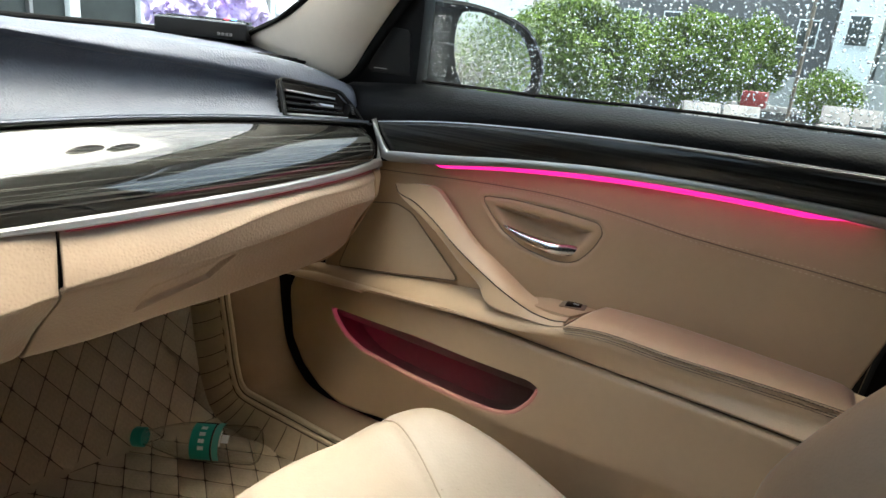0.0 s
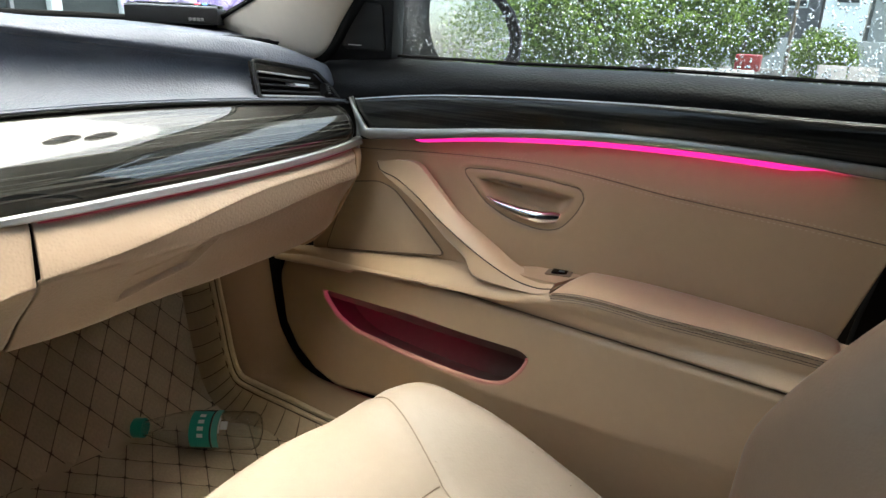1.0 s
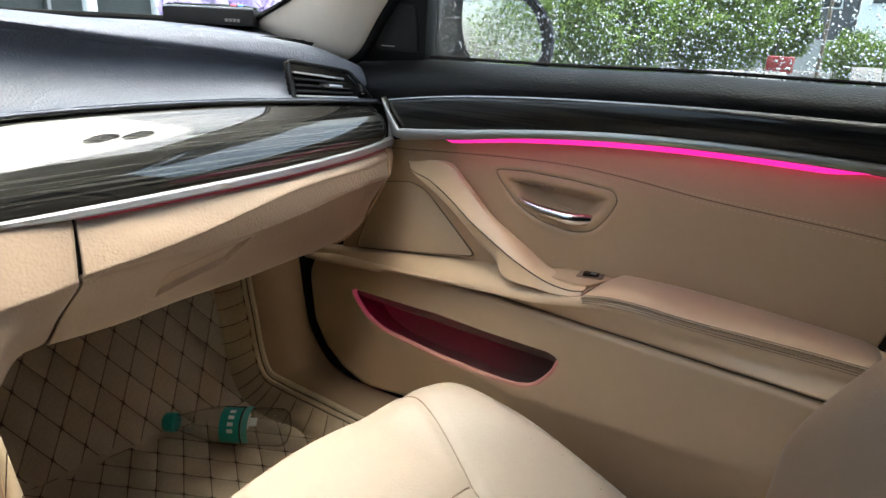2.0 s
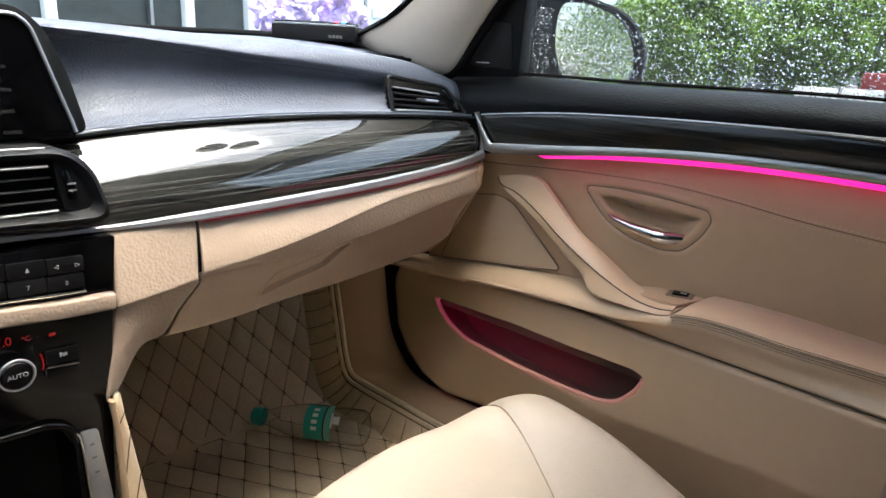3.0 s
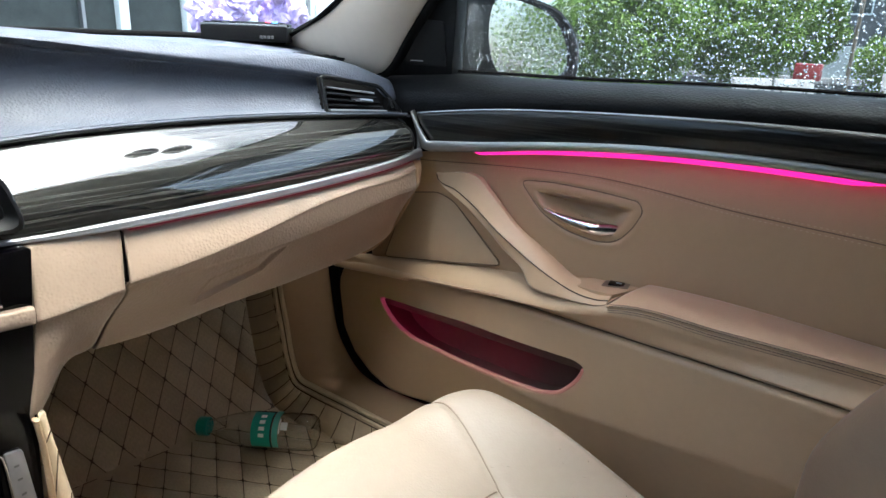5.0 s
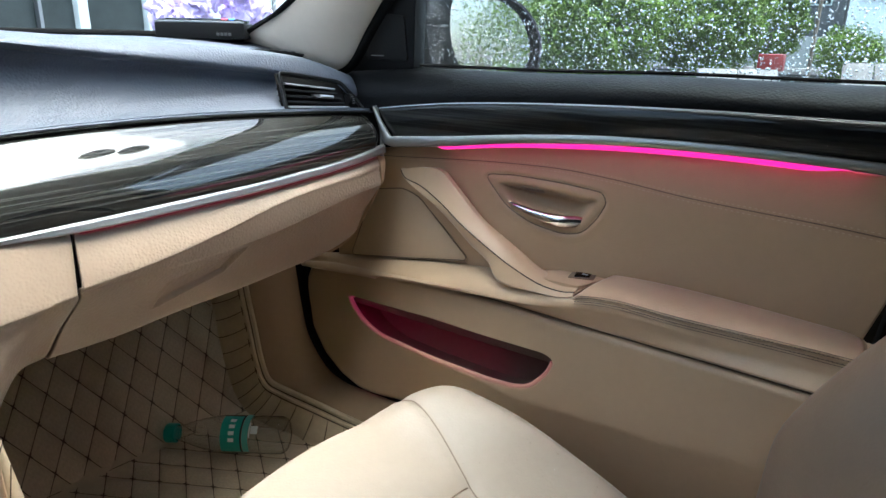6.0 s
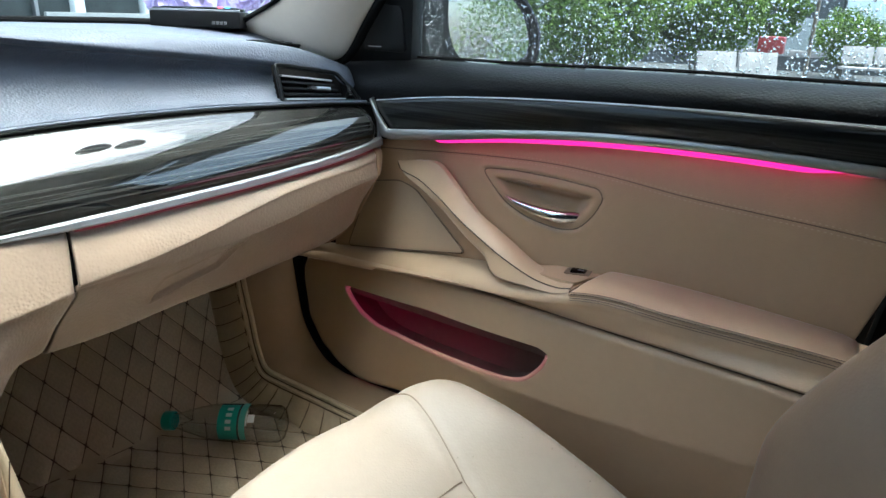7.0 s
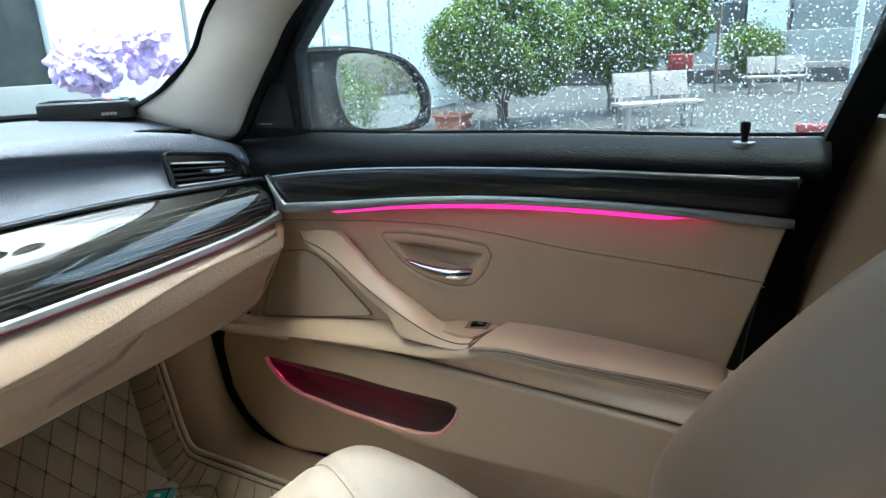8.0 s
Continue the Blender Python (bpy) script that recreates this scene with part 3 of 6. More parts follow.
low = part("lower_panel", mesh_of(*grid(rows, closed=True), 0), TAN_PLASTIC, door, "tan moulded lower door panel")
shell(low, 0.004, offset=-1)
# pocket tray behind the opening
rows = []
for d, s in ((0.006, 0.0), (0.02, -0.02), (0.045, -0.02), (0.066, 0.05), (0.070, 0.5), (0.070, 0.8), (0.070, 0.99)):
    p = (pk + inward * 0.006) * (1 - s) + mid * s - np.array((0, 0.022)) * (d > 0.01) * (s < 0.1)
    flat = smooth(d / 0.055)
    rows.append(np.stack([lower_x(pk[:, 0], pk[:, 1]) * (1 - flat) + (0.752 + 0.238 * p[:, 0]) * flat + d, p[:, 0], p[:, 1]], 1))
verts, faces = grid(rows, closed=True)
# lining coloured dark for the shade in the pocket
part("map_pocket", mesh_of(verts, faces), POCKET_SHADE, low, "deep map pocket with shade put into its dark lining")
# its light, a tube hidden under the lower lip
lipy = np.linspace(0.655, 0.330, 40)
lipz = curve((0.66, 0.572), (0.62, 0.548), (0.573, 0.537), (0.467, 0.541), (0.333, 0.553), (0.274, 0.562), (0.235, 0.580))
part("pocket_light", tube(np.stack([lower_x(lipy, lipz(lipy)) + 0.016, lipy, lipz(lipy) - 0.017], 1), 0.0025, 6), POCKET_TUBE, low, "glowing pink pocket light")
sel = (pk[:, 1] < 0.572) | (pk[:, 0] > 0.660) | ((pk[:, 0] < 0.26) & (pk[:, 1] < 0.626))
first = int(np.argmax(sel & ~np.roll(sel, 1)))
lip = np.roll(pk + inward * 0.0045, -first, 0)[:int(sel.sum())]
lip3 = np.stack([lower_x(lip[:, 0], lip[:, 1]) + 0.0028, lip[:, 0], lip[:, 1]], 1)
# the pocket light's spill on the tan lip, put in as weak emission
lip_mat = glow("lit_lip", (1.0, 0.08, 0.24), 0.026)
lip_mat.node_tree.nodes["Principled BSDF"].inputs["Base Color"].default_value = (0.28, 0.19, 0.112, 1)
part("lip_glow", tube(lip3 + (0.0012, 0, 0), 0.0042, 8, up=(1, 0, 0)), lip_mat, low, "tan pocket lip with the light falling on it put in as glow")

# black mirror triangle and window frame
def frame_x(z):
    return 0.905 - 0.12 * max(0, z - 1.02)


tri = plate(rounded([(0.66, 0.995), (0.518, 1.008), (0.503, 1.148), (0.432, 1.222), (0.20, 1.345), (-0.10, 1.385), (-0.10, 1.42), (0.22, 1.40), (0.50, 1.262), (0.60, 1.12)], 0.006),
            lambda a, b: (frame_x(b), a, b), (0.03, 0, 0), 0.004)
wf = part("window_frame", tri, BLACK_PLASTIC, door, "black window frame with mirror triangle")
TW = rounded([(0.610, 1.027), (0.590, 1.088), (0.572, 1.098), (0.528, 1.096), (0.526, 1.026)], 0.008)
part("tweeter_cover", plate(TW, lambda a, b: (frame_x(b) - 0.004, a, b), (0.01, 0, 0), 0.002), material("dark_tweeter_mesh", (0.007, 0.007, 0.007), 0.6, spec=0.2, bump=1.0, bump_scale=900), wf, "dark tweeter mesh")
part("tweeter_badge", box(0.001, 0.026, 0.0015, 0.0003, (frame_x(1.034) - 0.005, 0.584, 1.0335)), PRINT, wf)
part("rear_frame", plate(rounded([(-0.205, 0.60), (-0.155, 0.60), (-0.172, 0.78), (-0.196, 0.94), (-0.226, 1.02), (-0.262, 1.13), (-0.33, 1.40), (-0.38, 1.40), (-0.30, 1.13), (-0.262, 1.02), (-0.228, 0.90)], 0.006),
     lambda a, b: (0.835 if b < 1.05 else 0.845 - 0.12 * (b - 1.02), a, b), (0.04, 0, 0), 0.004), RUBBER, door, "black rubber door seal")
# lock pin in its collar
part("lock_collar", tube([(0.836, -0.150, 1.018), (0.836, -0.150, 1.0262)], 0.012, 18, up=(1, 0, 0)), ALU, door)
part("lock_pin", sweep(np.stack([np.full(7, 0.836), np.full(7, -0.150), np.array([1.022, 1.028, 1.034, 1.039, 1.046, 1.0485, 1.0495])], 1),
     lambda s: ring((0.0035, 0.0035, 0.004, 0.0052, 0.0056, 0.005, 0.003)[round(s * 6)], n=14), up=(1, 0, 0)), BLACK_PLASTIC, door, "black door lock pin")


# window pane leaning inwards
def glass_x(y, z):
    return 0.905 + 0.085 * (y - 0.2) - 0.30 * (z - 1.02)


rows = [np.stack([glass_x(np.linspace(0.56, -0.30, 12), z), np.linspace(0.56, -0.30, 12), np.full(12, z)], 1) for z in np.linspace(1.0, 1.39, 6)]
pane = part("window_pane", mesh_of(*grid(rows)), GLASS, door, "rain-spotted clear window pane")
shell(pane, 0.004)
pane.modifiers["thickness"].use_rim = False
pane.visible_shadow = False
part("pane_wiper", tube(np.stack([glass_x(np.linspace(0.52, -0.23, 20), 1.026) - 0.006, np.linspace(0.52, -0.23, 20), belt_z(np.linspace(0.52, -0.23, 20)) + 0.001], 1), 0.0025, 6), RUBBER, door)

# outside skin, so that the door is closed
rows = [np.stack([0.94 + 0.04 * math.sin(math.pi * (z - 0.3) / 0.75) + 0 * ys, np.linspace(0.85, -0.25, len(ys)), np.full(len(ys), z)], 1) for z in np.linspace(0.36, 1.01, 8)]
shell(part("outer_skin", mesh_of(*grid(rows, flip=True)), BLACK_PLASTIC, door), 0.003)

# ---- dashboard ----
dash = thing("dashboard", "black and tan dashboard with dark wood trim and air vents", "dashboard")
xs = np.linspace(-0.62, 0.865, 120)
far = curve((-0.62, 0.98, 1.045), (-0.1, 1.14, 1.045), (0.3, 1.12, 1.050), (0.6, 1.04, 1.052), (0.80, 0.93, 1.051), (0.87, 0.83, 1.047), (0.90, 0.76, 1.04))
crest = curve((-0.62, 0.76, 1.055), (0.1, 0.745, 1.066), (0.26, 0.735, 1.066), (0.465, 0.708, 1.056), (0.644, 0.686, 1.045), (0.745, 0.672, 1.036), (0.80, 0.656, 1.026), (0.87, 0.628, 1.000))
crease = curve((-0.62, 0.70, 1.050), (0.1, 0.690, 1.060), (0.26, 0.683, 1.058), (0.33, 0.679, 1.053), (0.465, 0.670, 1.039), (0.644, 0.658, 1.021), (0.745, 0.648, 1.008), (0.80, 0.632, 0.995), (0.87, 0.600, 0.968))
base = curve((-0.62, 0.655, 0.940), (0.1, 0.650, 0.942), (0.20, 0.647, 0.945), (0.274, 0.642, 0.953), (0.342, 0.638, 0.957), (0.435, 0.632, 0.959), (0.609, 0.618, 0.957), (0.72, 0.600, 0.953), (0.80, 0.585, 0.949), (0.87, 0.566, 0.944))


def along(f, xv, dy=0.0, dz=0.0):
    v = f(xv)
    return np.stack([xv, v[:, 0] + dy, v[:, 1] + dz], 1)


mid_top = (along(far, xs) + along(crest, xs)) / 2 + (0, 0, 0.004)
rows = [along(far, xs, 0.02, -0.03), along(far, xs), mid_top, along(crest, xs, 0.02, 0.0015), along(crest, xs, -0.015, -0.001), along(crease, xs, -0.002, 0.003), along(crease, xs, 0.004, -0.006)]
pad = [along(crease, xs, 0.004, -0.006), (along(crease, xs) * 0.72 + along(base, xs) * 0.28) + (0, 0.030, 0), (along(crease, xs) * 0.40 + along(base, xs) * 0.60) + (0, 0.034, 0), (along(crease, xs) * 0.14 + along(base, xs) * 0.86) + (0, 0.018, 0), along(base, xs, 0.0, 0.004), along(base, xs, 0.012, 0.001)]
for r in pad[1:4]:                                 # the pad bends in beside the screen
    r[:, 1] += 0.006 * smooth((0.325 - r[:, 0] - 0.25 * (r[:, 2] - 1.0)) / 0.035)
shell(part("dash_top", mesh_of(*grid(blend_rows(rows, 4)), 60), PAD_SHEEN_SKIN, dash, "black grained dashboard top"), 0.004, offset=1)
shell(part("dash_pad", mesh_of(*grid(blend_rows(pad, 5)), 60), PAD_SHEEN_SKIN, dash, "black grained padded fascia"), 0.004, offset=1)

xb = np.linspace(-0.40, 0.853, 100)
part("pad_gap", tube(along(base, xb, -0.001, 0.0005), 0.0022, 6), RUBBER, dash, "black gap under the pad")
# wood panel
s1 = curve((-0.62, 0.592, 0.90), (0.0, 0.592, 0.890), (0.168, 0.589, 0.880), (0.266, 0.583, 0.873), (0.358, 0.577, 0.8725), (0.469, 0.569, 0.8735), (0.662, 0.555, 0.879), (0.80, 0.546, 0.889), (0.87, 0.543, 0.899))
s2 = curve((-0.62, 0.592, 0.885), (0.0, 0.592, 0.876), (0.167, 0.589, 0.868), (0.265, 0.583, 0.863), (0.355, 0.575, 0.856), (0.469, 0.567, 0.8555), (0.663, 0.553, 0.860), (0.80, 0.544, 0.869), (0.87, 0.541, 0.878))
xw = np.linspace(-0.40, 0.853, 130)
rows = [along(base, xw, 0.010, 0.001), along(base, xw, 0.000, -0.002),
        along(base, xw) * 0.62 + along(s1, xw) * 0.38 + (0, -0.010, 0.006), along(base, xw) * 0.28 + along(s1, xw) * 0.72 + (0, -0.012, 0.004), along(s1, xw, -0.002, 0.0), along(s1, xw, 0.004, -0.003)]
for r in rows:                                     # the right end turns in towards the door
    r[:, 1] += 0.012 * smooth((r[:, 0] - 0.838) / 0.015)
shell(part("wood_panel", mesh_of(*grid(blend_rows(rows, 6)), 0), WOOD, dash, "glossy dark striped wood veneer"), 0.004, offset=1)
xv = np.linspace(-0.40, 0.855, 130)


def sm(x):
    return s1(x) * 0.36 + s2(x) * 0.64


shell(part("moulding_gap", mesh_of(*grid([along(sm, xv, 0.004, 0.002), along(sm, xv, 0.004, -0.006)]), 0), RUBBER, dash, "dark gap under the moulding"), 0.003, offset=1)
rows = [along(s1, xv, 0.001, 0.0005), along(s1, xv, -0.006, -0.001), (along(s1, xv) + along(sm, xv)) / 2 + (0, -0.0066, 0), along(sm, xv, -0.006, 0.001), along(sm, xv, 0.006, 0.0)]
shell(part("satin_moulding", mesh_of(*grid(blend_rows(rows, 3)), 0), ALU, dash, "satin silver moulding"), 0.003, offset=1)
ends = path3((0.857, 0.556, 0.947), (0.860, 0.549, 0.925), (0.857, 0.545, 0.898), (0.853, 0.543, 0.878))(np.linspace(0, 1, 14))
part("end_bead", sweep(ends, ring(0.004, 0.003, 8), up=(0, 1, 0)), ALU, dash)
xg = np.linspace(0.362, 0.835, 60)
part("light_strip", tube(along(sm, xg, -0.001, -0.0016), 0.0007, 6), PINK_LINE, dash, "thin glowing pink light line")
# dark body behind everything
part("dash_body", box(1.44, 0.32, 0.16, 0.02, (0.13, 0.90, 0.90)), BLACK_PLASTIC, dash)

# glove box lid
box_thing = thing("glove_box", "closed tan grained glove box with recessed handle", "glove box")
ridge_c = curve((0.30, 0.568, 0.795), (0.343, 0.5655, 0.796), (0.546, 0.553, 0.800), (0.634, 0.547, 0.808), (0.731, 0.541, 0.822), (0.79, 0.537, 0.830), (0.837, 0.535, 0.835), (0.860, 0.540, 0.841))
brow_c = curve((0.30, 0.563, 0.803), (0.343, 0.560, 0.806), (0.44, 0.553, 0.814), (0.531, 0.547, 0.828), (0.585, 0.5445, 0.838), (0.644, 0.542, 0.847), (0.70, 0.5395, 0.852), (0.80, 0.536, 0.858), (0.860, 0.537, 0.866))
low_c = curve((0.30, 0.622, 0.718), (0.337, 0.618, 0.716), (0.411, 0.613, 0.714), (0.497, 0.608, 0.718), (0.596, 0.601, 0.720), (0.68, 0.597, 0.724), (0.75, 0.593, 0.728), (0.80, 0.592, 0.734), (0.838, 0.594, 0.742), (0.860, 0.598, 0.748))


def row(f, x0, x1, dy=0.0, dz=0.0, n=280):
    return along(f, np.linspace(x0, x1, n), dy, dz)


rows = [row(sm, 0.357, 0.838, 0.008, -0.0015), row(sm, 0.357, 0.838, 0.001, -0.0035),
        row(sm, 0.354, 0.838) * 0.5 + row(brow_c, 0.352, 0.838) * 0.5 + (0, -0.002, -0.002), row(brow_c, 0.350, 0.838, 0.0, 0.002), row(brow_c, 0.350, 0.838, 0.0006, -0.003),
        row(brow_c, 0.350, 0.838) * 0.5 + row(ridge_c, 0.349, 0.838) * 0.5 + (0, -0.0005, 0), row(ridge_c, 0.3485, 0.838, -0.0008, 0.003), row(ridge_c, 0.3490, 0.838, 0.0030, -0.006),
        row(ridge_c, 0.3490, 0.838) * 0.5 + row(low_c, 0.332, 0.838) * 0.5 + (0, 0.002, 0), row(low_c, 0.3312, 0.838, -0.004, 0.002), row(low_c, 0.3312, 0.838, 0.012, 0.0), row(low_c, 0.3312, 0.838, 0.06, 0.012)]
HANDLE = [(0.450, 0.068), (0.464, 0.032), (0.567, 0.008), (0.545, 0.046)]   # along x, down the slope
rows = blend_rows(rows, 32)
for r in rows[224:]:
    rc, lc = ridge_c(r[:, 0]), low_c(r[:, 0])
    dn = 0.10 * np.clip((rc[:, 1] - r[:, 2]) / (rc[:, 1] - lc[:, 1] + 1e-6), 0, 1)
    d = inside(HANDLE, r[:, 0], dn)
    sink = 0.0048 * smooth((d + 0.0005) / 0.0025) - 0.0016 * np.exp(-((d + 0.0030) / 0.0018) ** 2)
    r += sink[:, None] * np.array((0, 0.80, 0.60))
lid = part("lid", mesh_of(*grid(rows), 0), TAN_GRAIN, box_thing, "tan grained lid")
shell(lid, 0.005, offset=1)
rows = [row(f, 0.841, 0.866, dy, dz, 9) for f, dy, dz in ((sm, 0.008, -0.0015), (sm, 0.001, -0.0035), (brow_c, 0.0, 0.0), (ridge_c, -0.0008, 0.003), (ridge_c, 0.003, -0.006), (low_c, -0.004, 0.002), (low_c, 0.05, -0.045), (low_c, 0.08, -0.045))]
for r in rows:                                     # rounded corner towards the door
    r[:, 1] += 0.012 * (1 - np.sqrt(1 - np.linspace(0, 0.98, 9) ** 2))
shell(part("end_cap", mesh_of(*grid(blend_rows(rows, 4)), 0), TAN_PLASTIC, box_thing), 0.004, offset=1)


# added fill panel under the dash that brightens the footwell, with baffles round it
fill_mat = glow("footwell_fill_glow", (1.0, 0.82, 0.68), 0.13)
part("footwell_fill", box(0.10, 0.03, 0.004, 0.0015, (0.42, 0.70, 0.744)), fill_mat, box_thing, "small glowing fill panel added to brighten the footwell")
for dx, dy, w, d in ((0, 0.0185, 0.112, 0.005), (0, -0.0185, 0.112, 0.005), (0.0545, 0, 0.005, 0.032), (-0.0545, 0, 0.005, 0.032)):
    part("fill_baffle", box(w, d, 0.030, 0.001, (0.42 + dx, 0.70 + dy, 0.735)), BLACK_PLASTIC, box_thing)

# right air vent in the pad
vent = thing("air_vent", "black side air vent with satin slats and thumb tab", "air vent")


def vent_place(a, b):
    """a across 0 to 1, b down 0 to 1, on the pad's right end."""
    top = np.array((0.7225, 0.640, 1.0095)) * (1 - a) + np.array((0.854, 0.606, 0.988)) * a
    bot = np.array((0.7160, 0.621, 0.957)) * (1 - a) + np.array((0.852, 0.589, 0.950)) * a
    p = top * (1 - b) + bot * b
    return p + np.array((0, -0.006, 0))


def vent_strip(a0, a1, b, w, out, n=12):
    """A slat: across from a0 to a1 at b, w high, out proud."""
    verts = []
    for a in np.linspace(a0, a1, n):
        p = vent_place(a, b)
        for dy, dz in ((-out, w), (-out - 0.001, 0), (-out, -w), (0.02, -w * 0.6), (0.02, w * 0.6)):
            verts.append(p + (0, dy, dz))
    faces = [(i * 5 + j, i * 5 + (j + 1) % 5, (i + 1) * 5 + (j + 1) % 5, (i + 1) * 5 + j) for i in range(n - 1) for j in range(5)]
    faces += [(0, 1, 2, 3, 4), tuple(range((n - 1) * 5, n * 5))[::-1]]
    return mesh_of(verts, faces)


VO = rounded([(0, 0), (0.80, -0.02), (0.95, 0.50), (1.03, 1.0), (0.0, 1.0)], 0.07)
loop = np.array([vent_place(a, b) for a, b in resample(VO, 80)])
part("vent_backing", mesh_of([p + (0, 0.010, 0) for p in loop], [tuple(range(80))]), RUBBER, vent)
part("vent_frame", sweep(loop, ring(0.0035, 0.003, 8), up=(0, 1, 0), close_ring=True), BLACK_PLASTIC, vent)
for i, b in enumerate((0.28, 0.45, 0.62, 0.78, 0.92)):
    mat = ALU if i in (0, 4) else BLACK_PLASTIC
    part("slat", vent_strip(0.05, 0.64 + 0.20 * b, b, 0.0015 if mat is ALU else 0.0022, 0.0005 if mat is ALU else -0.002), mat, vent, "satin silver slat" if mat is ALU else "")
part("thumb_tab", vent_strip(0.42, 0.60, 0.56, 0.0026, 0.008, 4), ALU, vent, "satin thumb tab")
part("vent_wheel", sweep([vent_place(0.86, 0.62) + (0, 0.004, 0), vent_place(0.90, 0.64) + (0, 0.004, 0)], ring(0.010, 0.010, 16), up=(0, 0, 1)), BLACK_PLASTIC, vent)
for k in range(4):
    part("wheel_rib", box(0.005, 0.003, 0.0012, 0.0004, tuple(vent_place(0.88, 0.50 + 0.08 * k) + (0, -0.006, 0))), PRINT_DIM, vent)

# demister slot on the top corner
demist = thing("demister_grille", "black ribbed side demister outlet in the dash top", "air vent")
dpath = path3((0.735, 0.699, 1.0385), (0.762, 0.692, 1.0372), (0.79, 0.684, 1.035), (0.815, 0.672, 1.0315))(np.linspace(0, 1, 14))
part("slot", sweep(dpath, lambda s: [(-0.008 * math.sin(math.pi * (0.12 + 0.76 * s)) ** 0.5, -0.012), (-0.008 * math.sin(math.pi * (0.12 + 0.76 * s)) ** 0.5, 0.0016),
     (0.008 * math.sin(math.pi * (0.12 + 0.76 * s)) ** 0.5, 0.0016), (0.008 * math.sin(math.pi * (0.12 + 0.76 * s)) ** 0.5, -0.012)], up=(0, 0, 1)), RUBBER, demist)
side = np.cross(np.gradient(dpath, axis=0), (0, 0, 1))
side /= np.linalg.norm(side, axis=1)[:, None]
lip_w = 0.0085 * np.sin(math.pi * (0.12 + 0.76 * np.linspace(0, 1, 14)))[:, None] ** 0.5
part("slot_rim", tube(np.vstack([dpath + side * lip_w, (dpath - side * lip_w)[::-1]]) + (0, 0, 0.001), 0.0016, 6, close_ring=True), BLACK_PLASTIC, demist, "raised rim of the outlet")
for k in range(5):
    p0 = dpath[2 + k * 2]
    part("rib", box(0.004, 0.015, 0.003, 0.001, tuple(p0 + (0, 0, 0.0018)), turn=Matrix.Rotation(radians(35), 4, "Z")), BLACK_PLASTIC, demist)

# ---- middle of the dashboard ----
stack = thing("centre_stack", "gloss black centre stack with audio and climate controls", "control panel")


def face_y(x):
    return 0.578 - 0.065 * x


def fascia(x, z, out=0.0):
    return (x, face_y(x) - out, z)


TILT_X = Matrix.Rotation(radians(90), 4, "X")
FACE = Matrix.Rotation(math.atan(-0.065), 4, "Z")
part("fascia", plate(rounded([(-0.06, 0.868), (0.257, 0.868), (0.249, 0.80), (0.238, 0.70), (0.230, 0.575), (0.226, 0.48), (0.198, 0.48), (0.197, 0.655), (0.184, 0.684), (0.160, 0.696), (-0.06, 0.706)], 0.004), lambda a, b: fascia(a, b), (0, 0.05, 0), 0.002), GLOSS_BLACK, stack, "gloss black fascia")


def key(x0, x1, z0, z1, name="button", mat=None, out=0.004, parent=None, slope=-0.17):
    """A key with its corners following the row's slope."""
    me = plate(rounded([(x0, z1), (x1, z1 + slope * (x1 - x0) * 0.3), (x1, z0 + slope * (x1 - x0) * 0.3), (x0, z0)], 0.0012), lambda a, b: fascia(a, b, out), (0, 0.01, 0), 0.0008)
    return part(name, me, mat or BLACK_PLASTIC, parent or stack)


def print_on(body, size, x, z, mat=PRINT, out=0.0045, name="legend"):
    m = Matrix.Translation(fascia(x, z, out)) @ FACE @ TILT_X
    return part(name, text_mesh(body, size, m), mat, stack)


for z0, z1, dx in ((0.8425, 0.8575, 0.0), (0.8262, 0.8405, -0.0012)):
    for x0, x1 in ((0.060, 0.1255), (0.128, 0.1595), (0.1612, 0.1917), (0.1930, 0.2243)):
        fall = -0.075 * (x0 - 0.175)
        key(x0 + dx, x1 + dx, z0 + fall, z1 + fall)
print_on("7", 0.0058, 0.1755, 0.8335)
print_on("8", 0.0058, 0.2075, 0.8305)


def wedge(x, z, d, r=0.0024, hollow=False):
    pts = [(x + r * d[0], z + r * d[1]), (x - r * (d[0] + d[1]) * 0.7, z - r * (d[1] - d[0]) * 0.7), (x - r * (d[0] - d[1]) * 0.7, z - r * (d[1] + d[0]) * 0.7)]
    if hollow:
        part("arrow_mark", tube([fascia(a, b, 0.0047) for a, b in pts], 0.0004, 5, up=(0, 1, 0.01), close_ring=True), PRINT, stack)
    else:
        part("eject_mark", plate(pts, lambda a, b: fascia(a, b, 0.0047), (0, 0.001, 0), 0), PRINT, stack)


wedge(0.1765, 0.8500, (0, 1))
wedge(0.2005, 0.8480, (-1, 0), hollow=True)
wedge(0.2180, 0.8468, (1, 0), hollow=True)
part("chrome_line", sweep([fascia(0.02, 0.835, 0.004), fascia(0.1582, 0.8245, 0.004), fascia(0.2234, 0.8188, 0.004)], ring(0.0014, 0.0014, 8)), CHROME, stack, "thin chrome line")
# tan bar between audio and climate
bar = [fascia(x, z, 0.004) for x, z in ((-0.06, 0.829), (0.10, 0.8155), (0.156, 0.8108), (0.202, 0.8058), (0.2475, 0.8030))]
part("tan_bar", sweep(path3(*bar)(np.linspace(0, 1, 16)), ring(0.0065, 0.0085, 20, 0.35)), TAN_GRAIN, stack, "tan trim bar")
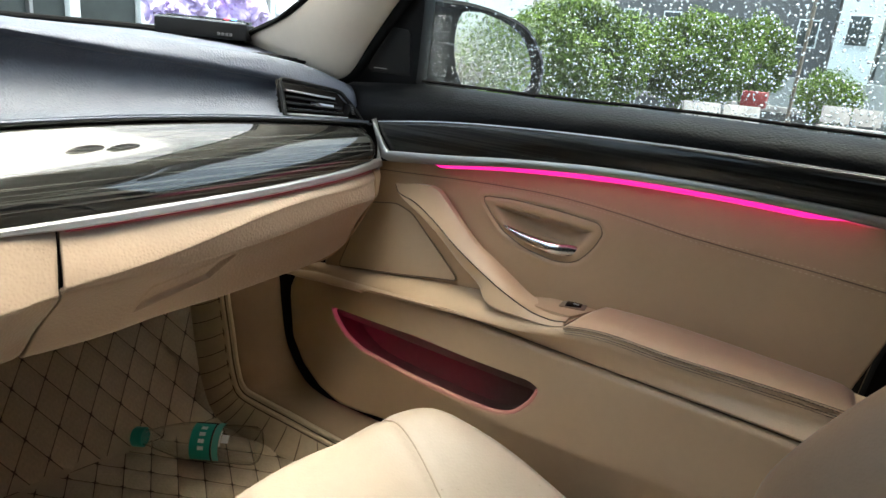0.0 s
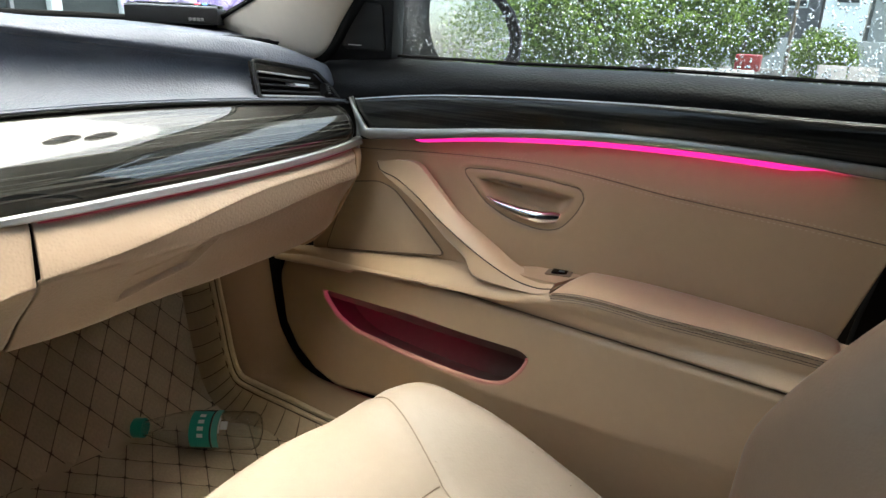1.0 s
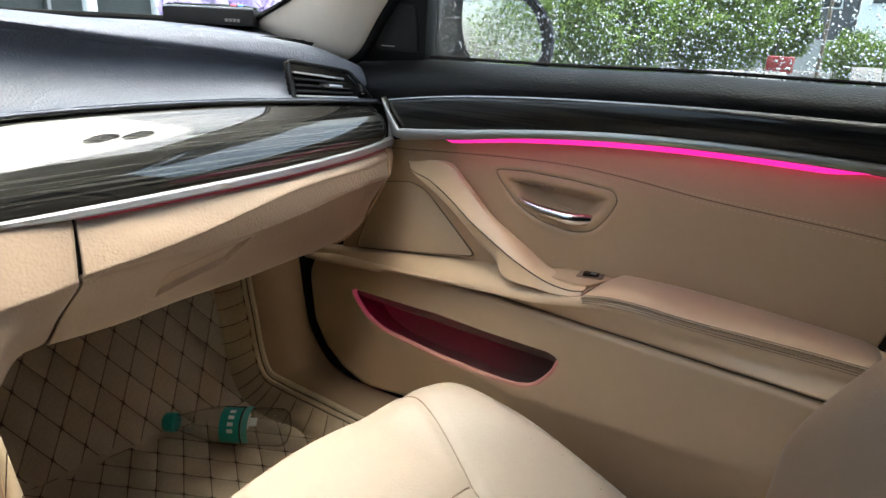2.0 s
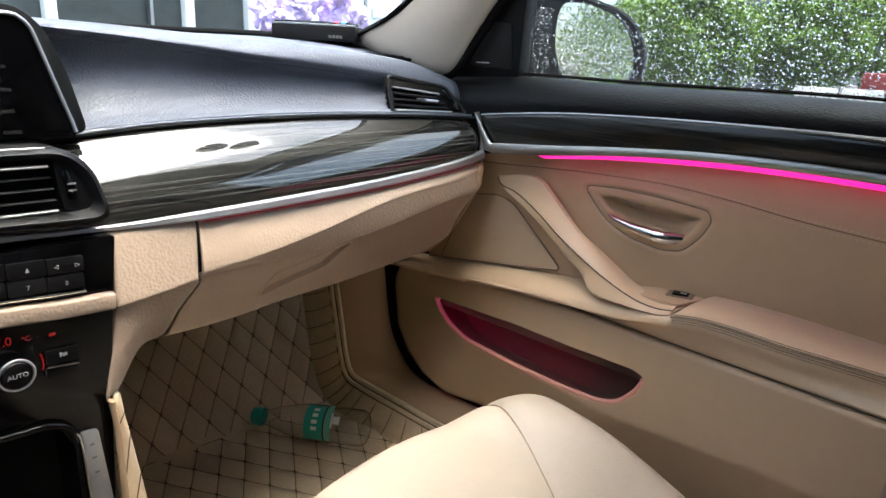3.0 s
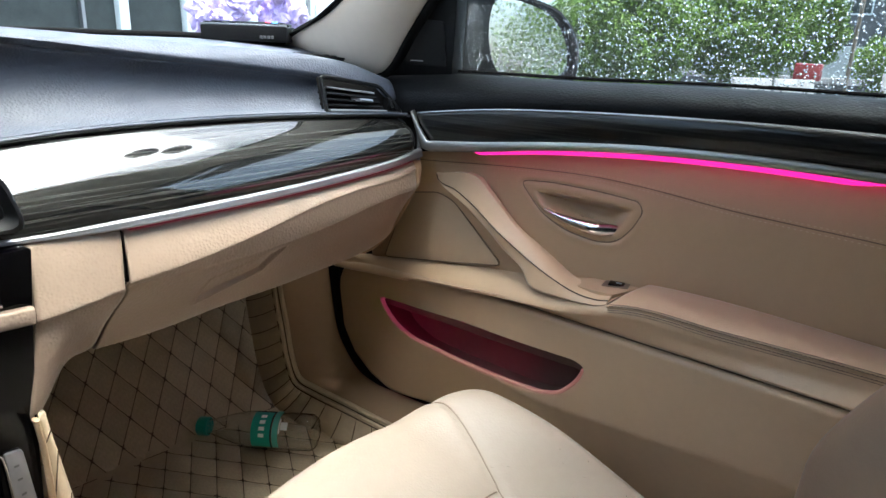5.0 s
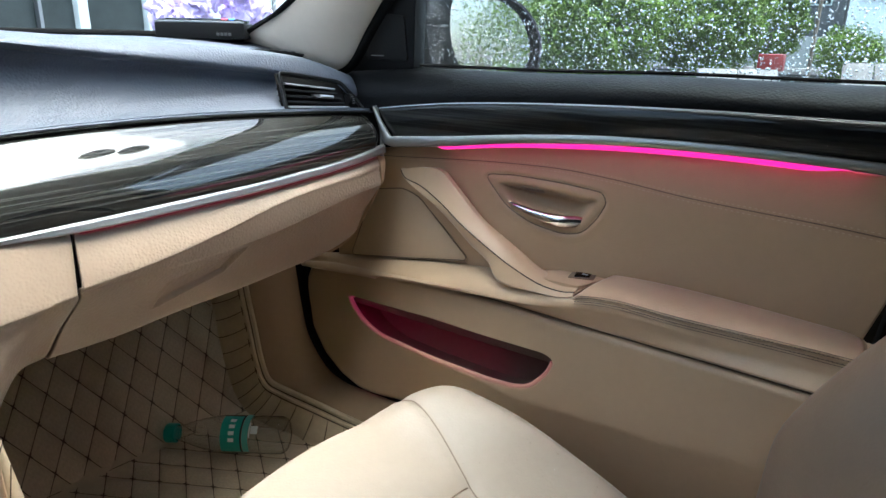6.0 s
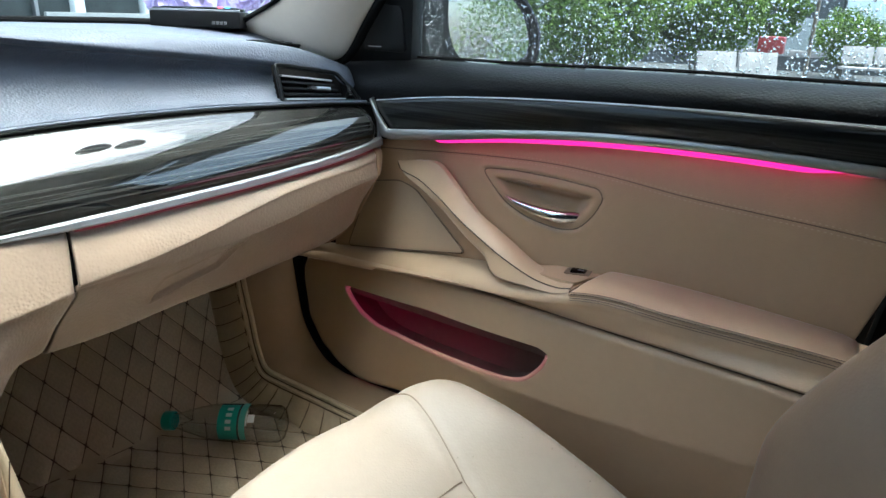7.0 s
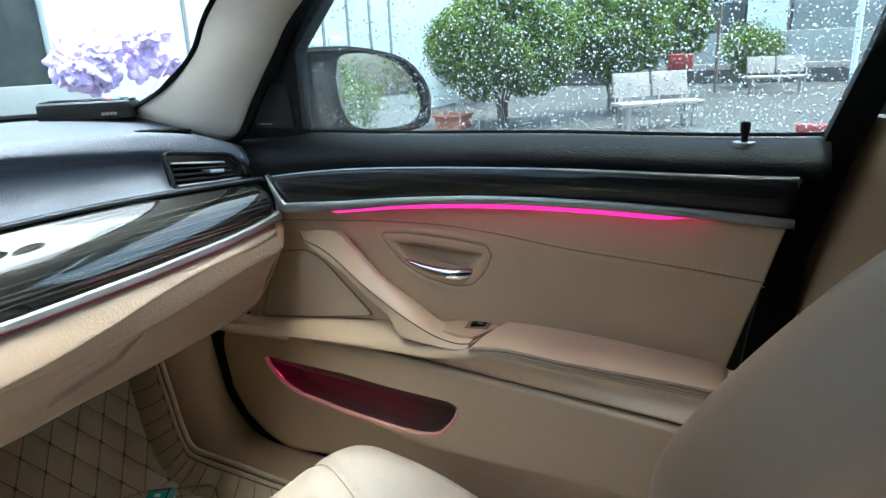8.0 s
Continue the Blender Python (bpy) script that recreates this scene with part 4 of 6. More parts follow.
# climate controls
print_on("27.0", 0.0112, 0.1475, 0.7855, RED_LED, 0.0012, "temperature_digits")
print_on("°C", 0.0065, 0.1685, 0.784, RED_LED, 0.0012, "temperature_unit")
part("seat_mark", box(0.006, 0.001, 0.003, 0.0003, fascia(0.1905, 0.782, 0.001)), RED_LED, stack)
knob = part("auto_knob", sweep([fascia(0.1535, 0.7562, o) for o in (0.0, 0.008, 0.013, 0.015)], lambda s: ring((0.0158, 0.0154, 0.0142, 0.0122)[round(s * 3)], n=36), up=(0, 0, 1)), GLOSS_BLACK, stack, "round black auto knob")
part("knob_ring", tube([fascia(0.1535 + 0.0146 * math.cos(a), 0.7562 + 0.0146 * math.sin(a), 0.013) for a in np.linspace(0, 2 * math.pi, 48, endpoint=False)], 0.0013, 8, up=(0, 1, 0), close_ring=True), ALU, knob, "satin ring")
part("knob_text", text_mesh("AUTO", 0.0062, Matrix.Translation(fascia(0.1535, 0.7562, 0.0155)) @ FACE @ TILT_X), PRINT, knob)
part("red_arc", tube([fascia(0.1535 + 0.0262 * math.cos(a), 0.7562 + 0.0262 * math.sin(a), 0.001) for a in np.linspace(-0.3, 0.35, 12)], 0.0007, 6, up=(0, 1, 0)), RED_LED, stack)
key(0.182, 0.2104, 0.7520, 0.7662)
key(0.1805, 0.208, 0.7400, 0.7490)
part("rocker_line", sweep([fascia(0.1815, 0.7510, 0.005), fascia(0.2090, 0.7472, 0.005)], ring(0.0011, 0.0011, 8)), CHROME, stack)
part("vent_mark", box(0.0045, 0.001, 0.0030, 0.0003, fascia(0.1975, 0.7600, 0.0045)), PRINT, stack)
part("vent_mark", box(0.0020, 0.001, 0.0045, 0.0003, fascia(0.1940, 0.7605, 0.0045)), PRINT, stack)
# silver edge of the storage bay with its dark opening
part("storage_bay", plate(rounded([(-0.16, 0.74), (0.222, 0.74), (0.222, 0.46), (-0.16, 0.46)], 0.012), lambda a, b: fascia(a, b, -0.10), (0, 0.003, 0), 0.0), RUBBER, stack, "dark open storage bay")
bay = path3((-0.05, 0.0, 0.706), (0.08, 0.0, 0.698), (0.144, 0.0, 0.6915), (0.175, 0.0, 0.6885), (0.192, 0.0, 0.679), (0.1985, 0.0, 0.662))(np.linspace(0, 1, 40))
part("bay_rim", tube([fascia(x, z, 0.003) for x, _, z in bay], 0.0036, 10, up=(0, 1, 0)), GLOSS_BLACK, stack, "glossy black rolled rim of the storage bay")
edge_l = path3((0.1975, 0.0, 0.6720), (0.2005, 0.0, 0.6640), (0.2025, 0.0, 0.640), (0.2040, 0.0, 0.590), (0.2060, 0.0, 0.50))(np.linspace(0, 1, 30))
part("bay_edge", tube([fascia(x, z, 0.006) for x, _, z in edge_l], 0.0012, 8, up=(0, 1, 0)), CHROME, stack, "thin bright edge strip")
part("cup_insert", tube([fascia(0.09 + 0.06 * math.cos(a), 0.575 + 0.045 * math.sin(a), 0.004) for a in np.linspace(0, math.pi, 20)], 0.004, 8, up=(0, 1, 0)), BLACK_PLASTIC, stack)
part("side_panel", plate(rounded([(0.2030, 0.6685), (0.2192, 0.6665), (0.2260, 0.580), (0.2290, 0.50), (0.2075, 0.50), (0.2055, 0.590)], 0.003), lambda a, b: fascia(a, b, 0.004), (0, 0.006, 0), 0.001), material("grey_satin_panel", (0.22, 0.22, 0.23), 0.4, metal=0.6), stack, "satin grey side panel")
for z in (0.652, 0.636, 0.618):
    part("panel_mark", box(0.0045, 0.001, 0.0022, 0.0003, fascia(0.2115 + 0.06 * (0.65 - z), z, 0.0045)), PRINT_DIM, stack)
part("console_edge", sweep(path3(fascia(0.2315, 0.698, 0.012), fascia(0.2345, 0.66, 0.012), fascia(0.2350, 0.58, 0.012), fascia(0.2350, 0.48, 0.012))(np.linspace(0, 1, 16)), ring(0.0026, 0.006, 12), up=(0, 1, 0)), TAN_PLASTIC, stack, "tan console edge")

# tan flank beside the stack
flank = thing("stack_flank", "tan grained dashboard flank beside the centre stack", "trim panel")
tops = [(0.258, 0.577, 0.8650), (0.29, 0.576, 0.8635), (0.32, 0.5750, 0.8615), (0.3525, 0.5745, 0.8585)]
ridg = [(0.252, 0.562, 0.7925), (0.285, 0.561, 0.794), (0.315, 0.561, 0.796), (0.3440, 0.5625, 0.798)]
mids = [(0.244, 0.562, 0.750), (0.262, 0.566, 0.747), (0.296, 0.584, 0.748), (0.3345, 0.592, 0.755)]
lows = [(0.232, 0.563, 0.690), (0.248, 0.574, 0.692), (0.287, 0.602, 0.7185), (0.3245, 0.6175, 0.7175)]
rows = [path3(*line)(np.linspace(0, 1, 20)) + (0, back, 0) for line, back in ((tops, 0.012), (tops, 0.0))] + [
    path3(*ridg)(np.linspace(0, 1, 20)) + (0, o, h) for o, h in ((-0.001, 0.008), (-0.0012, 0.0), (0.0035, -0.008))] + [
    path3(*line)(np.linspace(0, 1, 20)) + (0, back, 0) for line, back in ((mids, 0.0), (lows, 0.0), (lows, 0.05))]
shell(part("flank_skin", mesh_of(*grid(blend_rows(rows, 5)), 50), TAN_GRAIN, flank), 0.004, offset=1)
gap_line = path3((0.3555, 0.582, 0.860), (0.3475, 0.572, 0.798), (0.3385, 0.604, 0.755), (0.3295, 0.628, 0.7175))(np.linspace(0, 1, 14))
part("flank_gap", mesh_of(*grid([gap_line + (-0.016, 0.004, 0), gap_line, gap_line + (0.016, 0.004, 0)])), RUBBER, flank, "dark gap beside the glove box")

# middle air vent
mvent = thing("air_vent", "black middle air vent with silver slats and thumbwheel", "air vent")
OUT = rounded([(-0.02, 0.962), (0.225, 0.956), (0.246, 0.935), (0.258, 0.884), (0.12, 0.892), (-0.02, 0.897)], 0.016)


def mv(a, b, out=0.0):
    return (a, 0.585 - 0.065 * a - out + (b - 0.92) * 0.12, b)


o1 = resample(OUT, 90)
o2 = np.array([0.115, 0.924]) + (o1 - np.array([0.115, 0.924])) * (0.90, 0.70)
part("vent_hood", mesh_of(*grid([[mv(a, b, -0.03) for a, b in o1], [mv(a, b, 0.004) for a, b in o1], [mv(*(0.6 * p + 0.4 * q), 0.009) for p, q in zip(o1, o2)], [mv(a, b, 0.002) for a, b in o2], [mv(a, b, -0.02) for a, b in o2]], closed=True)), BLACK_PLASTIC, mvent, "black vent surround")
part("vent_backing", mesh_of([mv(a, b, -0.012) for a, b in o2], [tuple(range(90))]), RUBBER, mvent)
part("hood_bead", tube([mv(a, b, 0.004) for a, b in o1[:34]], 0.001, 6, up=(0, 1, 0)), ALU, mvent)
for i in range(5):
    z = 0.9425 - i * 0.0102
    a = [mv(-0.02, z + 0.003, 0.001), mv(0.10, z, 0.001), mv(0.2085 + 0.0006 * i, z - 0.0025, 0.001)]
    part("slat", sweep(a, ring(0.003, 0.0014 if i in (0, 4) else 0.0008, 8, 0.7)), ALU if i in (0, 4) else BLACK_PLASTIC, mvent, "silver edged slat" if i in (0, 4) else "")
part("wheel_plate", plate(rounded([(0.213, 0.943), (0.228, 0.941), (0.238, 0.925), (0.245, 0.897), (0.217, 0.898)], 0.003), lambda a, b: mv(a, b, 0.001), (0, 0.008, 0), 0.001), BLACK_PLASTIC, mvent)
part("thumbwheel", sweep([mv(0.221, 0.934, 0.002), mv(0.2225, 0.922, 0.006), mv(0.2245, 0.909, 0.002)], ring(0.004, 0.004, 10), up=(1, 0, 0)), GLOSS_BLACK, mvent, "ribbed thumbwheel")
for dz in (-0.004, 0.002):
    part("wheel_rib", box(0.007, 0.002, 0.0014, 0.0004, mv(0.2227, 0.922 + dz, 0.010)), ALU, mvent)

# screen on top of the dash
scr = thing("dash_screen", "dark dashboard screen with grey menu text and satin rim", "display")
SCR = [(-0.05, 0.953), (0.2585, 0.956), (0.2315, 1.060), (0.221, 1.070), (-0.05, 1.078)]


def sc(a, b, out=0.0):
    return (a, 0.632 - 0.05 * a - out + (b - 0.95) * 0.10, b)


part("glass", plate(rounded(SCR, 0.008), lambda a, b: sc(a, b), (0, 0.012, 0), 0.001), SCREEN, scr, "dark glossy display glass")
part("rim", tube([sc(a, b, 0.001) for a, b in resample(rounded(SCR, 0.010)[8:21], 50, False)], 0.0019, 8, up=(0, 1, 0)), ALU, scr, "satin silver rim")
HOOD = [(-0.05, 0.957), (0.272, 0.9585), (0.260, 1.02), (0.245, 1.060), (0.225, 1.078), (-0.05, 1.086)]
part("housing", plate(rounded(HOOD, 0.012), lambda a, b: sc(a, b, -0.006), (0, 0.06, 0), 0.003), BLACK_PLASTIC, scr, "black screen housing")
SCM = Matrix.Rotation(math.atan(-0.05), 4, "Z") @ Matrix.Rotation(radians(84), 4, "X")
for body, size, x, z in (("9:46", 0.0075, 0.203, 1.053), ("conto", 0.0065, 0.206, 1.024), ("Blue", 0.0075, 0.202, 1.0125), ("conto", 0.0065, 0.207, 1.0035), ("conti", 0.0065, 0.208, 0.984), ("conto", 0.0065, 0.210, 0.965)):
    part("menu_text", text_mesh(body, size, Matrix.Translation(sc(x - 0.008, z, 0.001)) @ SCM), SCREEN_GREY, scr)

# ---- cabin shell ----
def panel_structure(name, me, mat, label, thick=0.01, offset=1.0):
    ob = part(name, me, mat)
    tagged(ob, label, "car interior", kind="structure")
    return shell(ob, thick, offset=offset)


xr = np.linspace(-0.64, 0.82, 24)
rows = [np.stack([xr, np.full(24, y), 1.40 + 0.035 * np.cos((xr - 0.09) / 0.73 * 1.4) + h], 1) for y, h in ((0.30, -0.055), (0.20, -0.035), (0.0, -0.02), (-0.5, -0.01), (-1.0, -0.02), (-1.62, -0.06))]
panel_structure("ceiling", mesh_of(*grid(rows, flip=True)), HEADLINER, "beige woven cloth roof lining", 0.02)
panel_structure("cabin_floor", box(1.60, 3.0, 0.02, 0.004, (0.13, -0.15, 0.255)), CARPET, "dark beige carpeted cabin floor", 0.001)
# walls out of view close the cabin; their dark colour cuts bounced light
panel_structure("wall_rear", box(1.60, 0.05, 0.80, 0.01, (0.10, -1.62, 0.65)), BOUNCE_DARK, "unseen rear cabin wall under the rear window, dark to cut bounced light", 0.001)
panel_structure("wall_driver_side", box(0.06, 1.90, 0.76, 0.01, (-0.68, -0.70, 0.64)), BOUNCE_DARK, "unseen driver side wall, dark to cut bounced light", 0.001)
panel_structure("wall_driver_front", box(0.06, 1.10, 0.76, 0.01, (-0.68, 0.80, 0.64)), BOUNCE_DARK, "unseen driver door wall, dark to cut bounced light", 0.001)
panel_structure("pillar_rear_left", box(0.08, 0.22, 0.45, 0.02, (-0.66, -1.48, 1.22)), BOUNCE_DARK, "unseen rear left roof pillar, dark to cut bounced light", 0.001)
panel_structure("wall_rear_door", box(0.06, 1.28, 1.20, 0.01, (0.87, -1.0, 0.85)), BOUNCE_DARK, "unseen rear door wall, dark to cut bounced light", 0.001)
# unseen board added to keep driver-side light off the passenger side
panel_structure("driver_side_blocker", box(0.04, 1.18, 0.70, 0.01, (-0.15, -0.19, 0.87)), BOUNCE_DARK, "unseen dark board added to block light as driver and seat would", 0.001)
panel_structure("cowl", box(1.80, 0.62, 0.02, 0.004, (0.10, 1.10, 1.020)), BLACK_PLASTIC, "black cowl under the windscreen", 0.001)
panel_structure("wall_footwell_side", box(0.03, 0.55, 0.80, 0.004, (0.975, 1.07, 0.62)), BLACK_PLASTIC, "dark footwell side wall", 0.001)
panel_structure("wall_front", box(1.62, 0.03, 0.80, 0.01, (0.10, 1.30, 0.64)), BLACK_PLASTIC, "dark front bulkhead under the dash", 0.001)
for x in (-0.66,):
    panel_structure("pillar_driver_side", sweep([(x, -0.42, 1.0), (x + 0.07, -0.46, 1.42)], ring(0.03, 0.07, 12)), HEADLINER, "beige driver side door pillar", 0.001)
    panel_structure("pillar_driver_front", sweep(path3((x, 0.75, 1.02), (x + 0.05, 0.50, 1.23), (x + 0.10, 0.15, 1.41))(np.linspace(0, 1, 12)), ring(0.03, 0.04, 12)), HEADLINER, "beige driver side windscreen pillar", 0.001)

# windscreen pillar, cloth covered
L = path3((0.895, 0.93, 1.030), (0.862, 0.860, 1.050), (0.835, 0.800, 1.070), (0.822, 0.706, 1.105), (0.818, 0.635, 1.155), (0.806, 0.570, 1.225), (0.75, 0.33, 1.370), (0.70, 0.16, 1.43))
R = path3((0.905, 0.78, 1.000), (0.892, 0.690, 1.005), (0.882, 0.640, 1.020), (0.876, 0.595, 1.075), (0.872, 0.538, 1.145), (0.866, 0.472, 1.215), (0.82, 0.25, 1.355), (0.78, 0.10, 1.42))
u = np.linspace(0, 1, 50)
l, r = L(u), R(u)
rows = [l + (0.01, 0.02, 0), l, l * 0.7 + r * 0.3 + (-0.014, -0.020, 0.0), l * 0.35 + r * 0.65 + (-0.016, -0.024, 0.0), r + (-0.004, -0.008, 0), r + (0.012, 0.004, 0)]
apillar = thing("windscreen_pillar", "beige cloth covered windscreen pillar with black edge seal", "car pillar")
shell(part("pillar_cover", mesh_of(*grid(blend_rows(rows, 4)), 0), HEADLINER, apillar, "beige cloth cover"), 0.004, offset=1)
part("edge_seal", tube(l + (0.002, 0.006, 0), 0.0045, 8), RUBBER, apillar, "black windscreen edge seal")
part("door_seal", tube(r + (0.006, -0.012, 0), 0.009, 10), RUBBER, apillar, "black door seal")

# windscreen
wx = np.linspace(-0.64, 0.86, 30)
rows = []
for v in np.linspace(0, 1, 8):
    bow = far(wx)
    y = (bow[:, 0] + 0.01) * (1 - v) + (0.20 + 0.06 * np.cos((wx - 0.1) * 2)) * v
    rows.append(np.stack([wx * (1 - 0.10 * v), y, np.full(30, 1.035 * (1 - v) + 1.435 * v + 0.03 * math.sin(math.pi * v))], 1))
ws = thing("windscreen", "large clear laminated windscreen with rain spots", "windscreen", kind="structure")
wsp = part("pane", mesh_of(*grid(rows, flip=True)), SCREEN_GLASS, ws)
shell(wsp, 0.004)
wsp.modifiers["thickness"].use_rim = False
wsp.visible_shadow = False
for x0, y0, z0 in ((0.587, 0.548, 1.304), (0.652, 0.538, 1.302)):
    disc = [(x0 + 0.029 * math.cos(a), y0 + 0.050 * math.sin(a) * 0.91, z0 - 0.050 * math.sin(a) * 0.41 - 0.10 * 0.029 * math.cos(a)) for a in np.linspace(0, 2 * math.pi, 40, endpoint=False)]
    st = part("inspection_sticker", mesh_of(disc, [tuple(range(40))]), BLACK_PLASTIC, ws, "round dark paper sticker on the glass")
    shell(st, 0.0006)
part("lower_seal", tube([(x, far(np.array([x]))[0][0] + 0.004, far(np.array([x]))[0][1] + 0.006) for x in np.linspace(-0.6, 0.86, 40)], 0.006, 8), RUBBER, ws)

# pillar behind the door, with its seal
bp = thing("door_pillar", "tan plastic pillar trim behind the door opening", "car pillar")
by = curve((0.45, -0.225), (0.77, -0.225), (1.01, -0.290), (1.13, -0.322), (1.42, -0.42))
zz = np.linspace(0.45, 1.42, 30)
yy = by(zz)
rows = [np.stack([0.90 - 0.14 * np.clip(zz - 1.0, 0, 1), yy + 0.05, zz], 1), np.stack([0.86 - 0.14 * np.clip(zz - 1.0, 0, 1), yy + 0.02, zz], 1), np.stack([0.835 - 0.14 * np.clip(zz - 1.0, 0, 1), yy - 0.005, zz], 1),
        np.stack([0.825 - 0.14 * np.clip(zz - 1.0, 0, 1), yy - 0.10, zz], 1), np.stack([0.84 - 0.14 * np.clip(zz - 1.0, 0, 1), yy - 0.26, zz], 1)]
lo, hi = slice(0, 19), slice(18, 30)
shell(part("lower_cover", mesh_of(*grid(blend_rows([q[lo] for q in rows], 4)), 0), TAN_PLASTIC, bp, "tan lower pillar cover"), 0.004, offset=1)
shell(part("upper_cover", mesh_of(*grid(blend_rows([q[hi] + (-0.003, 0.003, 0.004) for q in rows], 4)), 0), HEADLINER, bp, "beige upper pillar cover"), 0.004, offset=1)

# ---- footwell ----
sill = thing("door_sill", "tan plastic kick panel and door sill trim", "trim panel")
pip = path3((0.862, 0.897, 0.62), (0.857, 0.884, 0.56), (0.857, 0.869, 0.485), (0.857, 0.856, 0.418), (0.857, 0.836, 0.375), (0.857, 0.790, 0.367), (0.857, 0.70, 0.362), (0.857, 0.62, 0.356), (0.857, 0.42, 0.347), (0.857, 0.10, 0.345))
jam = path3((0.935, 0.830, 0.64), (0.935, 0.822, 0.585), (0.935, 0.812, 0.52), (0.935, 0.795, 0.455), (0.930, 0.745, 0.400), (0.925, 0.690, 0.383), (0.925, 0.640, 0.381), (0.925, 0.60, 0.380), (0.925, 0.42, 0.378), (0.925, 0.10, 0.378))
p, j = pip(np.linspace(0, 1, 120)), jam(np.linspace(0, 1, 120))
rows = [p + (0.004, 0.01, -0.02), p + (0.002, 0, 0.004), p * 0.6 + j * 0.4 + (-0.004, -0.006, 0.006), p * 0.2 + j * 0.8 + (-0.004, -0.004, 0.004), j, j + (0.02, 0.0, -0.01)]
shell(part("sill_cover", mesh_of(*grid(blend_rows(rows, 4)), 0), SILL_SHADED, sill, "tan sill cover"), 0.004, offset=-1)
part("jamb_seal", sweep(j + (0.008, -0.004, 0.004), ring(0.011, 0.014, 10)), RUBBER, sill, "black rubber door seal")
part("jamb_dark", box(0.03, 0.30, 0.60, 0.01, (0.975, 0.95, 0.66)), RUBBER, sill)

mat = thing("floor_mat", "quilted olive-beige leatherette floor mat with dark stitching", "floor mat")
# base sheet: flat floor, then the sloping toe board
TOE = radians(48)


def mat_place(a, b, lift=0.0):
    """a across in x, b forward along the mat's surface; past the fold it climbs."""
    y0 = 0.975 - 0.19 * (a - 0.47)                 # the fold runs askew
    if b <= y0:
        return np.array((a, b, 0.284 + lift))
    d = b - y0
    return np.array((a, y0 + d * math.cos(TOE) - lift * math.sin(TOE), 0.284 + d * math.sin(TOE) + lift * math.cos(TOE)))


rows = [[mat_place(a, b) for a in np.linspace(0.28, 0.985, 12)] for b in np.linspace(0.10, 1.50, 60)]
shell(part("mat_base", mesh_of(*grid(rows), 30), MAT, mat, "beige mat base"), 0.006, offset=-1)
# raised outer rim with piping
lowl = path3((0.845, 0.99, 0.60), (0.84, 0.98, 0.53), (0.836, 0.962, 0.45), (0.832, 0.94, 0.375), (0.829, 0.905, 0.312), (0.827, 0.85, 0.290), (0.826, 0.74, 0.286), (0.826, 0.615, 0.286), (0.826, 0.42, 0.286), (0.826, 0.10, 0.286))(np.linspace(0, 1, 120))
SHIFT = 3
low_s = np.vstack([lowl[SHIFT:], np.repeat(lowl[-1:], SHIFT, 0)])
puff = 0.0045 * np.sqrt(np.abs(np.sin(np.arange(120) * math.pi / 6)))[:, None] * np.array((-1.0, -0.4, 0.3))
rows = [lowl, low_s * 0.92 + p * 0.08, low_s * 0.72 + p * 0.28 + (-0.003, -0.002, -0.003) + puff * 0.8, low_s * 0.45 + p * 0.55 + (-0.005, -0.004, -0.004) + puff,
        low_s * 0.2 + p * 0.8 + (-0.005, -0.002, -0.003) + puff * 0.8, p + (-0.004, 0, -0.006), p + (0.004, 0.004, -0.002)]
shell(part("mat_rim", mesh_of(*grid(blend_rows(rows, 3)), 0), MAT, mat, "raised quilted mat edge"), 0.004, offset=-1)
part("rim_piping", tube(p + (-0.003, 0, 0.002), 0.0040, 8), MAT, mat, "beige piping")
part("rim_piping", tube(p * 0.87 + lowl * 0.13 + (-0.0065, -0.002, 0.001), 0.0034, 8), MAT, mat, "beige piping")
part("rim_seam", tube(p * 0.94 + lowl * 0.06 + (-0.0062, -0.001, 0), 0.0014, 6), MAT_SEAM, mat)
part("rim_seam", tube(p * 0.80 + lowl * 0.20 + (-0.0075, -0.002, 0), 0.0012, 6), MAT_SEAM, mat)
for k in range(6, 114, 6):
    q = np.linspace(0.20, 0.98, 8)[:, None]
    a, b = p[k], low_s[k]
    part("rim_stitch", tube(a * (1 - q) + b * q + np.array((-0.0062, -0.004, -0.004)) * np.sin(math.pi * q) ** 0.6, 0.0009, 5), MAT_SEAM, mat)
# tunnel side of the mat
rows = [[np.array((0.262 + 0.055 * s ** 1.5, y, 0.69 - 0.40 * s)) for s in np.linspace(0, 1, 10)] for y in np.linspace(0.62, 1.30, 14)]
rows[0] = [q + (-0.03, -0.05, 0) for q in rows[0]]
shell(part("tunnel_side", mesh_of(*grid(rows), 0), MAT, mat, "quilted tunnel side of the mat"), 0.005, offset=-1)
flank_rows = []
for z in np.linspace(0.702, 0.44, 14):
    w = 0.010 + 0.14 * (0.702 - z) * (1 - 0.5 * (0.702 - z))
    flank_rows.append([(0.2345, 0.552, z), (0.2345 + w * 0.35, 0.5495, z), (0.2345 + w * 0.7, 0.552, z), (0.2345 + w, 0.562, z - 0.004), (0.2345 + w + 0.004, 0.60, z - 0.01)])
shell(part("tunnel_flank", mesh_of(*grid(blend_rows(flank_rows, 2), flip=True), 0), MAT, mat, "pale quilted tunnel flank"), 0.004, offset=-1)
for za, zb in ((0.668, 0.682), (0.60, 0.655), (0.53, 0.60)):
    part("flank_stitch", tube([(0.237, 0.5505, za), (0.242 + 0.12 * (0.69 - zb), 0.5485, zb)], 0.0007, 5), MAT_SEAM, mat)
